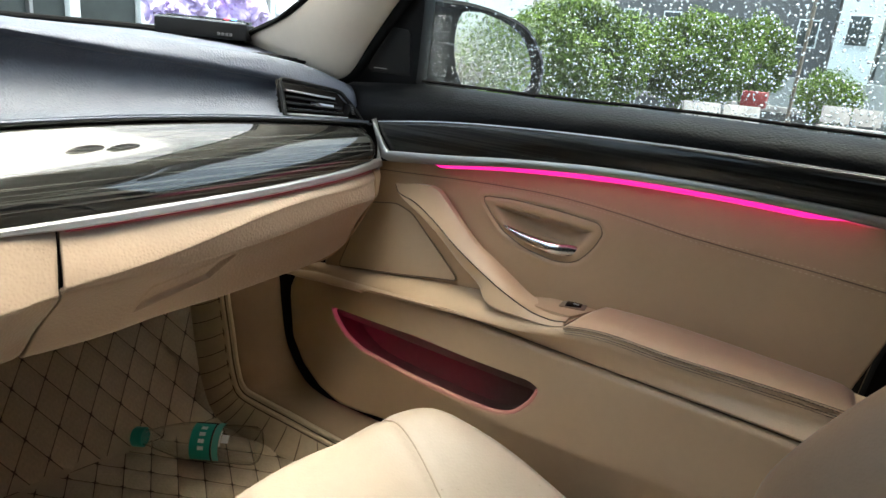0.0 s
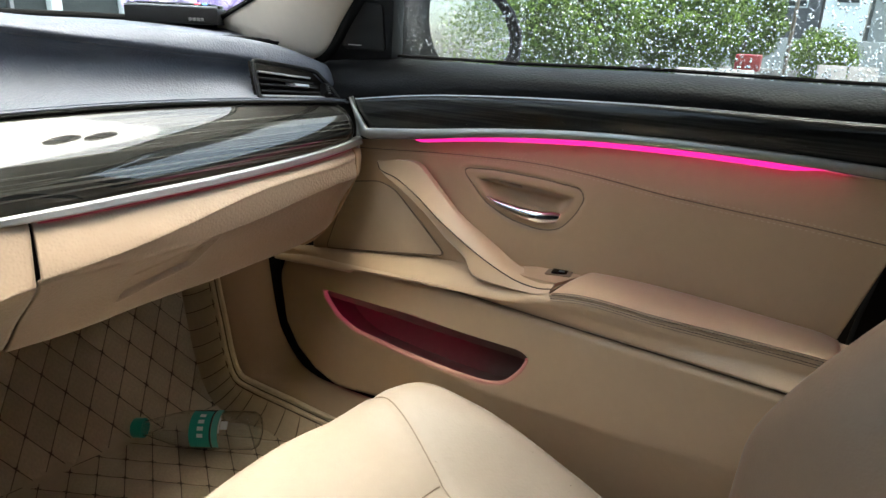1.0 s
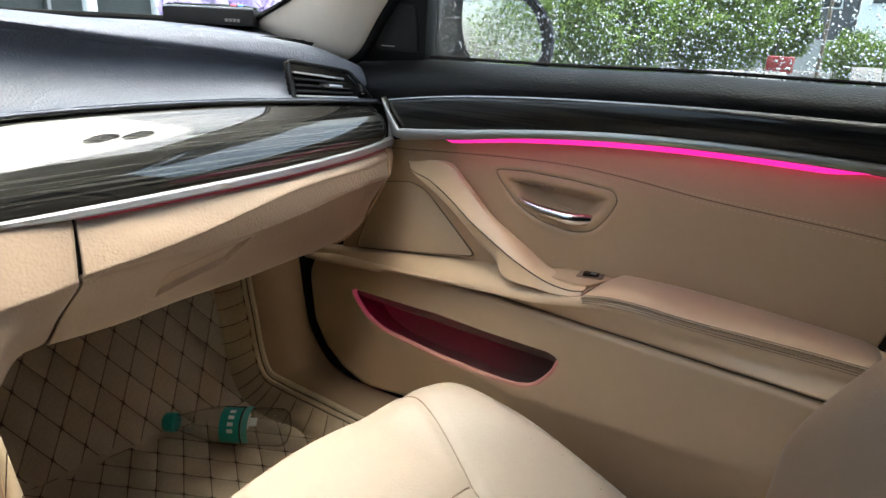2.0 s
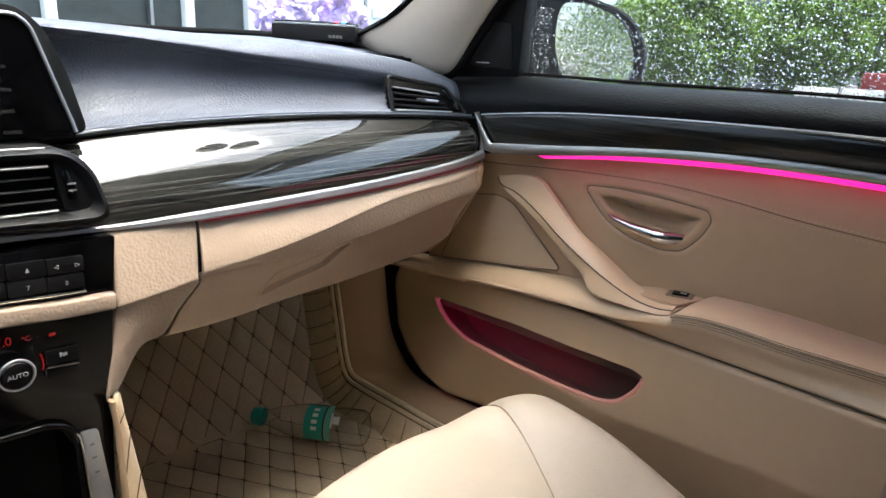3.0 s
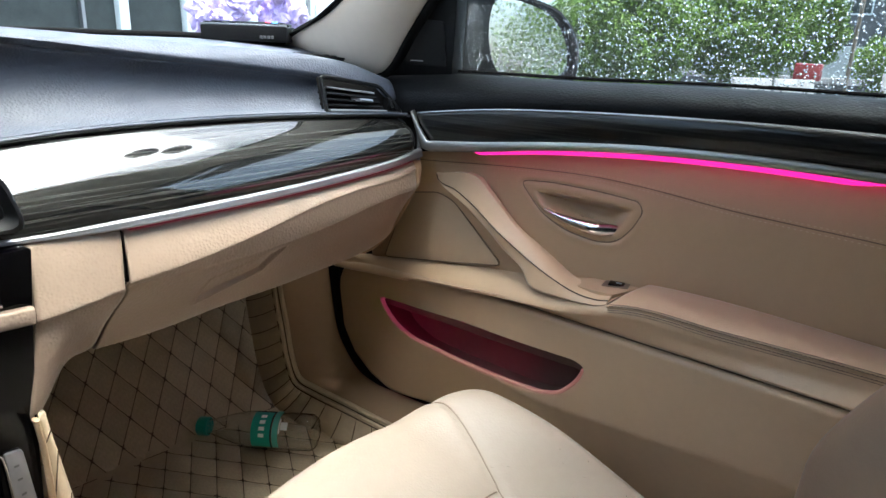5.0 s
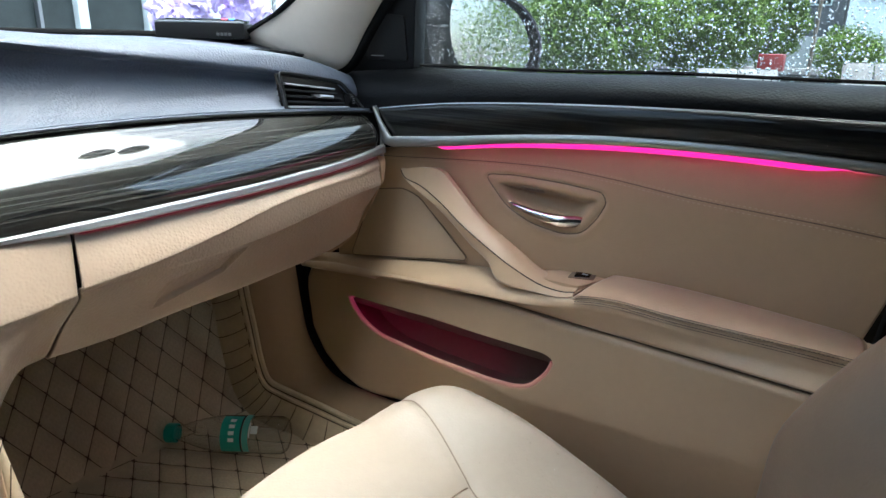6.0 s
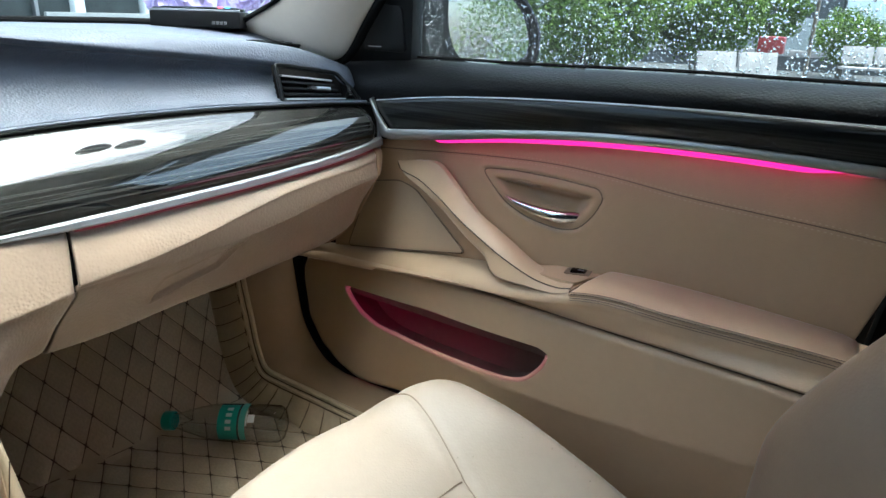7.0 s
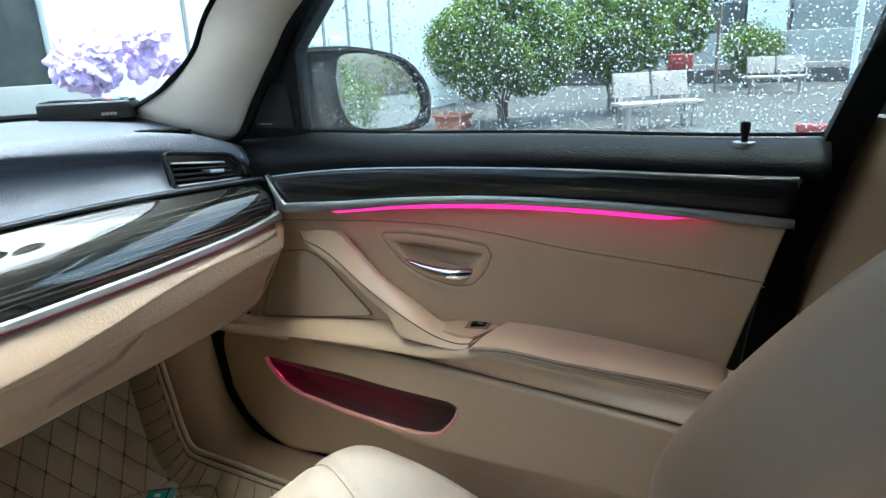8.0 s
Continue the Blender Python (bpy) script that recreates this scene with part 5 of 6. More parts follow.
for k in range(4, 8):
    y0 = 0.60 + 0.085 * k
    for sgn in (1, -1):
        q = [np.array((0.2605 + 0.055 * s ** 1.5 + 0.002, y0 + sgn * 0.11 * (s - 0.5) * 2 * 0.9, 0.69 - 0.40 * s)) for s in np.linspace(0.02, 0.98, 12)]
        part("side_stitch", tube(q, 0.0008, 5), MAT_SEAM, mat)


def diamond(name):
    """A padded diamond of half-diagonals 1, low at its stitched edges."""
    verts, faces = [], []
    rings = 4
    for k in range(rings):
        s = 0.985 * (1, 0.90, 0.70, 0.40)[k]
        h = 0.0062 * (1 - s ** 2.6)
        for a, b in ((1, 0), (0.5, 0.5), (0, 1), (-0.5, 0.5), (-1, 0), (-0.5, -0.5), (0, -1), (0.5, -0.5)):
            verts.append((a * s, b * s, h))
    verts.append((0, 0, 0.0060))
    for k in range(rings - 1):
        for i in range(8):
            faces.append((k * 8 + i, k * 8 + (i + 1) % 8, (k + 1) * 8 + (i + 1) % 8, (k + 1) * 8 + i))
    for i in range(8):
        faces.append(((rings - 1) * 8 + i, (rings - 1) * 8 + (i + 1) % 8, rings * 8))
    me = mesh_of(verts, faces, 0)
    me.name = name
    me.materials.append(MAT)
    return me


# ---- passenger seat ----
seat = thing("passenger_seat", "cream leather front passenger seat with stitched bolsters", "car seat")


def seam_out(y):
    return 0.30 + 0.41 * smooth((y - 0.075) / 0.32)


seat_fall = curve((0.40, 0.0), (0.30, 0.0), (0.20, 0.008), (0.10, 0.042), (0.03, 0.075), (-0.10, 0.12), (-0.21, 0.14))


def cushion_top(x, y):
    """Height of the seat cushion: bolsters at both sides, dished between, rounded at front and flanks."""
    c = (x - 0.463) / 0.285
    out = np.abs(c)
    h = 0.540 + 0.055 * smooth((out - 0.45) / 0.40) + 0.022 * smooth((y - 0.10) / 0.28) - 0.012
    h = h + 0.025 * smooth((y - 0.15) / 0.22) * (1 - smooth((out - 0.45) / 0.40))
    front = 0.455 - 0.12 * np.clip(out, 0, 1) ** 2.4
    f = np.clip((y - (front - 0.08)) / 0.08, 0, 1)
    h = h - 0.085 * (1 - np.sqrt(np.clip(1 - f ** 2, 0, 1)))
    s = np.clip((out - 0.83) / 0.17, 0, 1)
    h = h - 0.10 * (1 - np.sqrt(np.clip(1 - s ** 2, 0, 1)))
    # the outer bolster sinks towards the backrest
    h = h - seat_fall(y) * smooth((c - 0.05) / 0.75)
    # seams draw the leather down
    seam = np.abs(out - seam_out(y))
    h = h - 0.005 * np.exp(-(seam / 0.022) ** 2)
    h = h - 0.005 * np.exp(-((y - 0.236 + 0.05 * (c ** 2)) / 0.010) ** 2) * smooth((0.51 - out) / 0.06)
    return h


nu, nv = 110, 110
rows = []
for k in range(nv):
    v = k / (nv - 1)
    c = np.linspace(-1, 1, nu)
    c = np.sin(c * math.pi / 2)
    x = 0.463 + 0.285 * c
    yf = 0.455 - 0.12 * np.abs(c) ** 2.4
    y = -0.20 + (yf + 0.20) * math.sin(v * math.pi / 2)
    rows.append(np.stack([x, y, cushion_top(x, y)], 1))
cush = part("cushion", mesh_of(*grid(rows), 0), SEAT_LEATHER, seat, "cream leather cushion")
rim = np.vstack([np.array(rows)[:, 0], np.array(rows)[-1, 1:-1], np.array(rows)[::-1, -1]])
skirt = [rim, rim + (0, 0, -0.03), rim * (0.97, 0.97, 1) + np.array((0.014, 0.006, -0.10)), rim * (0.94, 0.94, 1) + np.array((0.028, 0.01, -0.19))]
part("skirt", mesh_of(*grid(skirt, flip=True), 0), SEAT_LEATHER, seat)
part("seat_base", box(0.44, 0.42, 0.14, 0.02, (0.463, 0.05, 0.345)), BLACK_PLASTIC, seat)
for sgn in (1, -1):
    yv = np.linspace(-0.18, 0.405, 200)
    xv = 0.463 + sgn * 0.285 * seam_out(yv)
    part("bolster_seam", tube(np.stack([xv, yv, cushion_top(xv, yv) + 0.0010], 1), 0.0010, 6), SEAT_SEAM, cush)
xv = np.linspace(0.463 - 0.285 * 0.47, 0.463 + 0.285 * 0.47, 40)
yv = 0.236 - 0.05 * ((xv - 0.463) / 0.285) ** 2
part("cross_seam", tube(np.stack([xv, yv, cushion_top(xv, yv) + 0.0010], 1), 0.0010, 6), SEAT_SEAM, cush)

# backrest: sections up the lean
front_y = curve((0.56, -0.082), (0.613, -0.084), (0.679, -0.091), (0.746, -0.122), (0.809, -0.161), (0.874, -0.208), (0.926, -0.250), (0.956, -0.277), (1.10, -0.390), (1.20, -0.46))
rows = []
for k in range(40):
    v = k / 39
    z = 0.56 + 0.62 * v
    yb = float(front_y(z))
    w = 0.275 - 0.03 * v - 0.09 * smooth((v - 0.82) / 0.18)
    c = np.sin(np.linspace(-1, 1, 50) * math.pi / 2)
    edge_c = np.clip((np.abs(c) - 0.86) / 0.14, 0, 1)
    drop = 0.095 * smooth((0.86 - np.abs(c)) / 0.55) + 0.055 * (1 - np.sqrt(np.clip(1 - edge_c ** 2, 0, 1)))
    front = np.stack([0.463 + w * c, yb - drop, np.full(50, z)], 1)
    flank_y = yb - 0.055 - 0.15 * np.linspace(0, 1, 9)[1:]
    right = np.stack([np.full(8, 0.463 + w), flank_y, np.full(8, z)], 1)
    left = np.stack([np.full(8, 0.463 - w), flank_y[::-1], np.full(8, z)], 1)
    rows.append(np.vstack([front, right, left])[::-1])
top = rows[-1]
rows += [top * (0.9, 1, 1) + np.array((0.0463, 0, 0.018)), top * (0.5, 1, 1) + np.array((0.2315, -0.01, 0.03))]
verts, faces = grid(rows, closed=True)
faces.append(tuple(range(len(verts) - 66, len(verts))))
# the darker tan stands for shade on the backrest's side
back = part("backrest", mesh_of(verts, faces, 60), BACK_SHADED, seat, "leather backrest with its shade put into a darker tan")

# ---- things in the cabin ----
bottle = thing("water_bottle", "empty clear plastic water bottle with teal cap and label", "bottle")
PROF = [(0.0, 0.012), (0.004, 0.026), (0.012, 0.0315), (0.05, 0.032), (0.06, 0.0305), (0.07, 0.032), (0.10, 0.032), (0.125, 0.031), (0.15, 0.026), (0.175, 0.019), (0.192, 0.0135), (0.205, 0.0125)]


def turned(profile, n=32):
    return grid([[(r * math.cos(a), r * math.sin(a), h) for a in np.linspace(0, 2 * math.pi, n, endpoint=False)] for h, r in profile], closed=True)


axis = Vector((0.669, 0.921, 0.320)) - Vector((0.776, 0.708, 0.333))
b_z = axis.normalized()
b_x = Vector((-0.55, -0.45, 0.70))
b_x = (b_x - b_z * b_x.dot(b_z)).normalized()
BOTTLE_TURN = Matrix((b_x, b_z.cross(b_x), b_z)).transposed().to_4x4()
place_b = Matrix.Translation((0.776, 0.708, 0.333)) @ BOTTLE_TURN @ Matrix.Scale(1.12, 4)
inner = [(h + 0.0006, r - 0.0007) for h, r in PROF[::-1]]
v, f = turned(PROF + inner)
me = mesh_of(v, f)
me.transform(place_b)
bb = part("bottle_body", me, PET, bottle, "clear thin plastic body")
bb.visible_shadow = False
v, f = turned([(0.199, 0.0), (0.199, 0.0155), (0.200, 0.0165), (0.216, 0.0165), (0.218, 0.015), (0.218, 0.0)], 40)
me = mesh_of(v, f)
me.transform(place_b)
part("cap", me, TEAL, bottle, "teal screw cap")


def label_patch(a0, a1, h0, h1, r):
    aa, hh = np.linspace(radians(a0), radians(a1), 24), np.linspace(h0, h1, 4)
    me = mesh_of(*grid([[(r * math.cos(a), r * math.sin(a), h) for a in aa] for h in hh]))
    me.transform(place_b)
    return me


lab = part("label", label_patch(-70, 60, 0.076, 0.110, 0.0326), TEAL, bottle, "teal printed label band")
part("label_border", label_patch(-72, 62, 0.073, 0.076, 0.0327), DARK_GLASS, lab, "dark border line")
part("label_border", label_patch(52, 60, 0.076, 0.110, 0.0329), DARK_GLASS, lab, "dark border line")
part("label_strip", label_patch(-70, 75, 0.062, 0.0725, 0.0326), material("pale_teal_film", (0.10, 0.42, 0.36), 0.4, vary=0.05), lab, "paler teal strip")
for a0 in (-34, -14, 6, 26):
    part("print_glint_bar", label_patch(a0, a0 + 11, 0.086, 0.096, 0.0330), PAPER, lab)
part("print_glint_bar", label_patch(-20, 25, 0.0588, 0.0612, 0.0330), PAPER, lab)
# white block: a reflection on the bottle, put in as a coloured patch
part("print_glint_bar", label_patch(-10, 14, 0.046, 0.0580, 0.0328), PAPER, lab)

gadget = thing("dash_gadget", "slim black electronic box on the dash top", "car gadget", at=(0.80, 0.880, 1.0505))
gt = Matrix.Rotation(math.atan2(0.948 - 0.833, 0.765 - 0.838), 4, "Z")
part("case", box(0.150, 0.060, 0.026, 0.003, (0, 0, 0.015), turn=gt), BLACK_PLASTIC, gadget)
part("top_plate", box(0.142, 0.052, 0.005, 0.002, (0, 0, 0.0308), turn=gt), GLOSS_BLACK, gadget, "glossy raised top plate")
part("top_edge", box(0.150, 0.003, 0.003, 0.001, tuple(gt @ Vector((0, 0.028, 0.0295))), turn=gt), ALU, gadget, "satin top edge")
part("solar_cells", box(0.120, 0.034, 0.0015, 0.0005, (0, 0, 0.0342), turn=gt), DARK_GLASS, gadget)
for k in range(4):
    o = gt @ Vector((-0.050 + 0.0065 * k, 0.0308, 0.010))
    part("maker_bar", box(0.005, 0.001, 0.005, 0.0003, tuple(o), turn=gt), PRINT_DIM, gadget)
for k, m in enumerate((glow("blue_led", (0.1, 0.35, 1.0), 1.5), glow("red_led", (1.0, 0.1, 0.15), 1.0))):
    o = gt @ Vector((-0.052 + 0.012 * k, 0.018, 0.0345))
    part("indicator", box(0.007, 0.007, 0.002, 0.0006, tuple(o), turn=gt), m, gadget)
cord = path3((0.838, 0.835, 1.062), (0.846, 0.815, 1.066), (0.836, 0.760, 1.082), (0.824, 0.700, 1.110), (0.820, 0.640, 1.150), (0.806, 0.570, 1.222), (0.76, 0.36, 1.352))(np.linspace(0, 1, 60)) + np.array((-0.013, -0.004, 0.002))
tagged(part("power_cable", tube(cord, 0.0028, 8), RUBBER), "thin black power cable along the windscreen edge", "cable")

# ---- outside mirror ----
om = thing("wing_mirror", "black outside mirror wet with rain", "car mirror")
c0, c1 = np.array((1.03, 0.531)), np.array((1.205, 0.430))
mdir = (c1 - c0) / np.linalg.norm(c1 - c0)
mn = np.array((-mdir[1], mdir[0])) * -1            # towards the cabin
if mn[1] > 0:
    mn = -mn
ML = 0.200


def mirror_place(a, b, out=0.0):
    q = c0 + mdir * a * ML + mn * out
    return (q[0], q[1], b)


def loop_through(pts, n):
    """A closed smooth outline through a few places."""
    k = len(pts)
    f = curve(*[(i, *pts[i % k]) for i in range(-2, k + 3)])
    return resample(f(np.linspace(0, k, 6 * k, endpoint=False)), n)


MO = loop_through([(-0.075, 1.142), (0.0, 1.154), (0.081, 1.147), (0.155, 1.125), (0.198, 1.080), (0.207, 1.035), (0.190, 0.998), (0.10, 0.990), (0.0, 0.990), (-0.075, 0.996), (-0.092, 1.065)], 96)
MG = loop_through([(0.012, 1.130), (0.045, 1.141), (0.10, 1.137), (0.150, 1.117), (0.180, 1.075), (0.187, 1.032), (0.165, 1.008), (0.110, 1.002), (0.050, 1.006), (0.022, 1.025), (0.006, 1.075)], 96)
o1, o2 = MO / (ML, 1), MG / (ML, 1)
rows = []
for d, s in ((0.115, 0.35), (0.10, 0.70), (0.06, 0.93), (0.0, 1.0)):
    cc = o1.mean(0)
    rows.append([mirror_place(*(cc + (q - cc) * s), -d) for q in o1])
rows.append([mirror_place(*q, 0.006) for q in o1 * 0.93 + o1.mean(0) * 0.07])
rows.append([mirror_place(*q, 0.0) for q in o2])
rows.append([mirror_place(*q, -0.016) for q in o2])
verts, faces = grid(rows, closed=True)
faces.append(tuple(range(96)))
part("housing", mesh_of(verts, faces), material("wet_black_paint", (0.004, 0.004, 0.0045), 0.6, spec=0.05), om, "wet black housing")
part("mirror_glass", mesh_of([mirror_place(q[0], q[1], -0.007 - 0.035 * (q[1] - 1.07)) for q in o2], [tuple(range(96))]), MIRROR, om, "rain-spotted mirror glass")
part("mirror_foot", sweep([(0.925, 0.585, 1.00), (0.97, 0.60, 1.02), (1.05, 0.585, 1.045), (1.09, 0.56, 1.05)], ring(0.040, 0.022, 14)), BLACK_PLASTIC, om)

# ---- rain ----
def drops(name, count, place, rmin, rmax, seed, parent, label):
    """Flattened beads of water on a surface; place(rng) gives a spot, its normal and two tangents."""
    rng = np.random.default_rng(seed)
    bm = bmesh.new()
    bmesh.ops.create_icosphere(bm, subdivisions=1, radius=1)
    unit = np.array([v.co[:] for v in bm.verts])
    tri = np.array([[v.index for v in f.verts] for f in bm.faces])
    bm.free()
    verts, faces = [], []
    for k in range(count):
        spot, n, t1, t2 = place(rng)
        r = rmin + (rmax - rmin) * rng.random() ** 2.5
        stretch = 1 + 0.35 * rng.random()
        wob = 1 + 0.12 * rng.standard_normal(len(unit))
        q = spot + np.outer(unit[:, 0] * r, t1) + np.outer(unit[:, 1] * r * stretch, t2) + np.outer(unit[:, 2] * r * 0.34 * (wob * 0.2 + 0.8), n)
        faces.append(tri + len(unit) * k)
        verts.append(q)
    return tagged(part(name, mesh_of(np.vstack(verts), [tuple(map(int, f)) for f in np.vstack(faces)], 0), WATER, parent, label), kind="stuff")


GN = np.array((1.0, -0.085, 0.30)) / np.linalg.norm((1.0, -0.085, 0.30))
GT = np.cross(GN, (0, 0, 1))
GT /= np.linalg.norm(GT)
GU = np.cross(GT, GN)


def on_pane(rng):
    y = 0.53 - 0.80 * rng.random() ** 0.62
    z = 1.025 + 0.30 * rng.random() ** 1.2
    return np.array((glass_x(y, z) + 0.0045, y, z)), GN, GT, GU


rain = drops("rain_drops", 13000, on_pane, 0.0004, 0.0017, 3, door, "beads of rain water")
MN = np.array((mn[0], mn[1], 0))
MT = np.array((mdir[0], mdir[1], 0))


def on_mirror(rng):
    a, b = 0.05 + rng.random() * 0.86, 1.008 + 0.128 * rng.random()
    return np.array(mirror_place(a, b, -0.0065 - 0.035 * (b - 1.07))), MN, MT, np.array((0, 0, 1.0))


def on_housing(rng):
    a = -0.20 + 0.17 * rng.random() if rng.random() < 0.6 else 0.96 + 0.08 * rng.random()
    b = 1.01 + 0.12 * rng.random()
    return np.array(mirror_place(a, b, 0.0035)), MN, MT, np.array((0, 0, 1.0))


drops("rain_drops", 2200, on_mirror, 0.0004, 0.0011, 5, om, "beads of rain water")
drops("rain_drops", 900, on_housing, 0.0004, 0.0009, 6, om, "beads of rain water")


def on_seat(rng):
    x, y = 0.60 + 0.10 * rng.random(), 0.08 + 0.20 * rng.random()
    return np.array((x, y, float(cushion_top(np.array(x), np.array(y))))), np.array((0, 0, 1.0)), np.array((1.0, 0, 0)), np.array((0, 1.0, 0))


drops("rain_drops", 40, on_seat, 0.0010, 0.0028, 8, cush, "small splashes of water")


def on_trim(rng):
    y = 0.50 - 0.68 * rng.random()
    z = float(wood_low(y)) + 0.001 + 0.012 * rng.random() ** 3
    return np.array((float(trim_x(y)) - 0.004, y, z)), np.array((-1.0, 0, 0)), np.array((0, 1.0, 0)), np.array((0, 0, 1.0))


drops("rain_drops", 40, on_trim, 0.0005, 0.0011, 9, door, "small splashes of water")

# ---- outside ----
GZ = -0.10
n = 40
gx = np.sign(np.linspace(-1, 1, n)) * np.abs(np.linspace(-1, 1, n)) ** 3 * 900
verts, faces = grid([[(x, y, GZ) for x in gx] for y in gx])
ground = tagged(part("ground", mesh_of(verts, faces, 0), PAVING), "wet grey paved yard", "ground", kind="structure")

# white panelled wall ahead
wall = thing("wall_ahead", "white painted metal panel wall with upright seams", "wall", kind="structure")
part("panel_sheet", box(26.0, 0.12, 4.7, 0.01, (2.0, 6.6, 2.25)), WALL_WHITE, wall)
for k in range(8):
    part("panel_seam", box(0.05, 0.04, 4.0, 0.008, (6.6 + 0.75 * k, 6.53, 2.0)), WALL_GREY, wall)
for k in range(5):
    part("panel_foot", box(0.55, 0.03, 0.16, 0.02, (7.0 + 0.75 * k, 6.52, 1.35)), WALL_WHITE, wall)
shop = thing("shop_front", "dark glazed shop front with white posts", "shop window", kind="structure")
part("glazing", box(5.2, 0.05, 3.0, 0.01, (1.4, 5.6, 1.5)), DARK_GLASS, shop)
for x in (-0.6, 0.8, 2.25, 3.4, 4.05):
    part("white_post", box(0.09, 0.10, 3.2, 0.01, (x, 5.55, 1.5)), WALL_WHITE, shop)
part("door_frame", box(0.03, 0.06, 2.6, 0.005, (3.05, 5.54, 1.2)), ALU, shop)
part("inner_shelf", box(1.2, 0.04, 0.5, 0.01, (3.7, 5.50, 0.75)), WALL_GREY, shop)


def bundle(at, r, seed, label):
    """Crumpled tulle wrapped into a bunch on a stake."""
    th = thing("flower_bunch", label, "flower bunch", at=at)
    rng = np.random.default_rng(seed)
    for k in range(9):
        bm = bmesh.new()
        bmesh.ops.create_icosphere(bm, subdivisions=4, radius=r * rng.uniform(0.35, 0.6))
        off = Vector(rng.uniform(-0.6, 0.6, 3)) * r
        sd = Vector(rng.uniform(0, 50, 3))
        for v in bm.verts:
            v.co *= 1 + 0.6 * abs(noise.noise(v.co * 14 + sd)) + 0.7 * abs(noise.noise(v.co * 32 + sd)) - 0.3
            v.co += off
        part("ruffle", bm, PURPLE, th)
    part("stake", tube([(0, 0, GZ - at[2]), (0.01, 0, -r * 1.3)], 0.03, 10, up=(1, 0, 0)), material("tan_stake", (0.45, 0.28, 0.16), 0.7), th)
    return th


bundle((2.26, 2.78, 1.15), 0.16, 1, "crumpled purple tulle bunch on a tan stake")
bundle((2.52, 2.62, 1.20), 0.15, 2, "crumpled purple tulle bunch on a tan stake")


def tree(at, radius, height, clear, seed, label, leaves=5200, stems=5):
    """A clipped multi-stemmed shrub tree: tapered stems, forked limbs, a lumpy crown of single leaves."""
    th = thing("clipped_tree", label, "tree", at=at, group="trees in the yard")
    rng = np.random.default_rng(seed)
    bm_v, bm_f = [], []
    tips = []
    for s in range(stems):
        a = s * 2 * math.pi / stems + rng.uniform(-0.3, 0.3)
        top = np.array((math.cos(a) * radius * 0.55, math.sin(a) * radius * 0.55, clear + (height - clear) * 0.45))
        pts = path3((0.08 * math.cos(a), 0.08 * math.sin(a), 0), tuple(top * (0.18, 0.18, 0.35) + rng.normal(0, 0.03, 3)), tuple(top * (0.6, 0.6, 0.7) + rng.normal(0, 0.05, 3)), tuple(top))(np.linspace(0, 1, 12))
        me = sweep(pts, lambda u: ring(0.030 * (1 - 0.75 * u), n=7), up=(1, 0.1, 0))
        base = len(bm_v)
        bm_v += [tuple(v.co) for v in me.vertices]
        bm_f += [tuple(i + base for i in p.vertices) for p in me.polygons]
        for q in range(3):
            e = top * rng.uniform(0.6, 1.2) + rng.normal(0, radius * 0.25, 3)
            st = pts[6 + q * 2]
            me = sweep(np.linspace(st, e, 5), lambda u: ring(0.011 * (1 - 0.7 * u), n=5), up=(1, 0.1, 0))
            base = len(bm_v)
            bm_v += [tuple(v.co) for v in me.vertices]
            bm_f += [tuple(i + base for i in p.vertices) for p in me.polygons]
    part("trunk", mesh_of(bm_v, bm_f), BARK, th, "thin grey stems")
    ch = (height - clear) / 2
    centre = np.array((0, 0, clear + ch))
    clumps = []
    for k in range(170):
        d = rng.normal(0, 1, 3)
        d /= np.linalg.norm(d)
        clumps.append((centre + d * np.array((radius, radius, ch)) * rng.uniform(0.55, 0.86), rng.uniform(0.15, 0.27) * radius))
    V, F = [], []
    for k in range(leaves):
        c, r = clumps[rng.integers(len(clumps))]
        d = rng.normal(0, 1, 3)
        d /= np.linalg.norm(d)
        p = c + d * r * rng.uniform(0.55, 1.05)
        nrm = d + rng.normal(0, 0.55, 3)
        nrm /= np.linalg.norm(nrm)
        t = np.cross(nrm, rng.normal(0, 1, 3))
        t /= np.linalg.norm(t) + 1e-9
        b = np.cross(nrm, t)
        s = rng.uniform(0.020, 0.042)
        base = len(V)
        V += [p - t * s, p + b * s * 0.45 + nrm * s * 0.15, p + t * s, p - b * s * 0.45 + nrm * s * 0.15]
        F += [(base, base + 1, base + 2), (base, base + 2, base + 3)]
    crown = part("crown", mesh_of(V, F, 0), LEAF, th, "dense bright green leaves")
    tagged(crown, kind="stuff")
    return th


tree((10.6, 3.75, GZ), 1.30, 2.22, 0.36, 11, "round clipped green tree in the yard", 72000)
tree((12.4, 2.30, GZ), 1.02, 2.20, 0.55, 12, "round clipped green tree beside the bench", 56000)
tree((19.0, 0.20, GZ), 0.85, 1.62, 0.25, 13, "low clipped green tree by the far wall", 14000)
tree((16.4, 1.75, GZ), 0.90, 2.60, 0.60, 14, "tall green tree behind the bench", 26000)
tree((15.2, 6.2, GZ), 1.5, 2.4, 0.3, 17, "dense dark green tree by the far wall", 16000)
tree((-0.4, -12.0, GZ), 1.7, 2.0, 0.2, 15, "green tree behind the car", 14000)
tree((2.9, -8.8, GZ), 1.9, 3.3, 0.3, 16, "green tree behind the car", 22000)


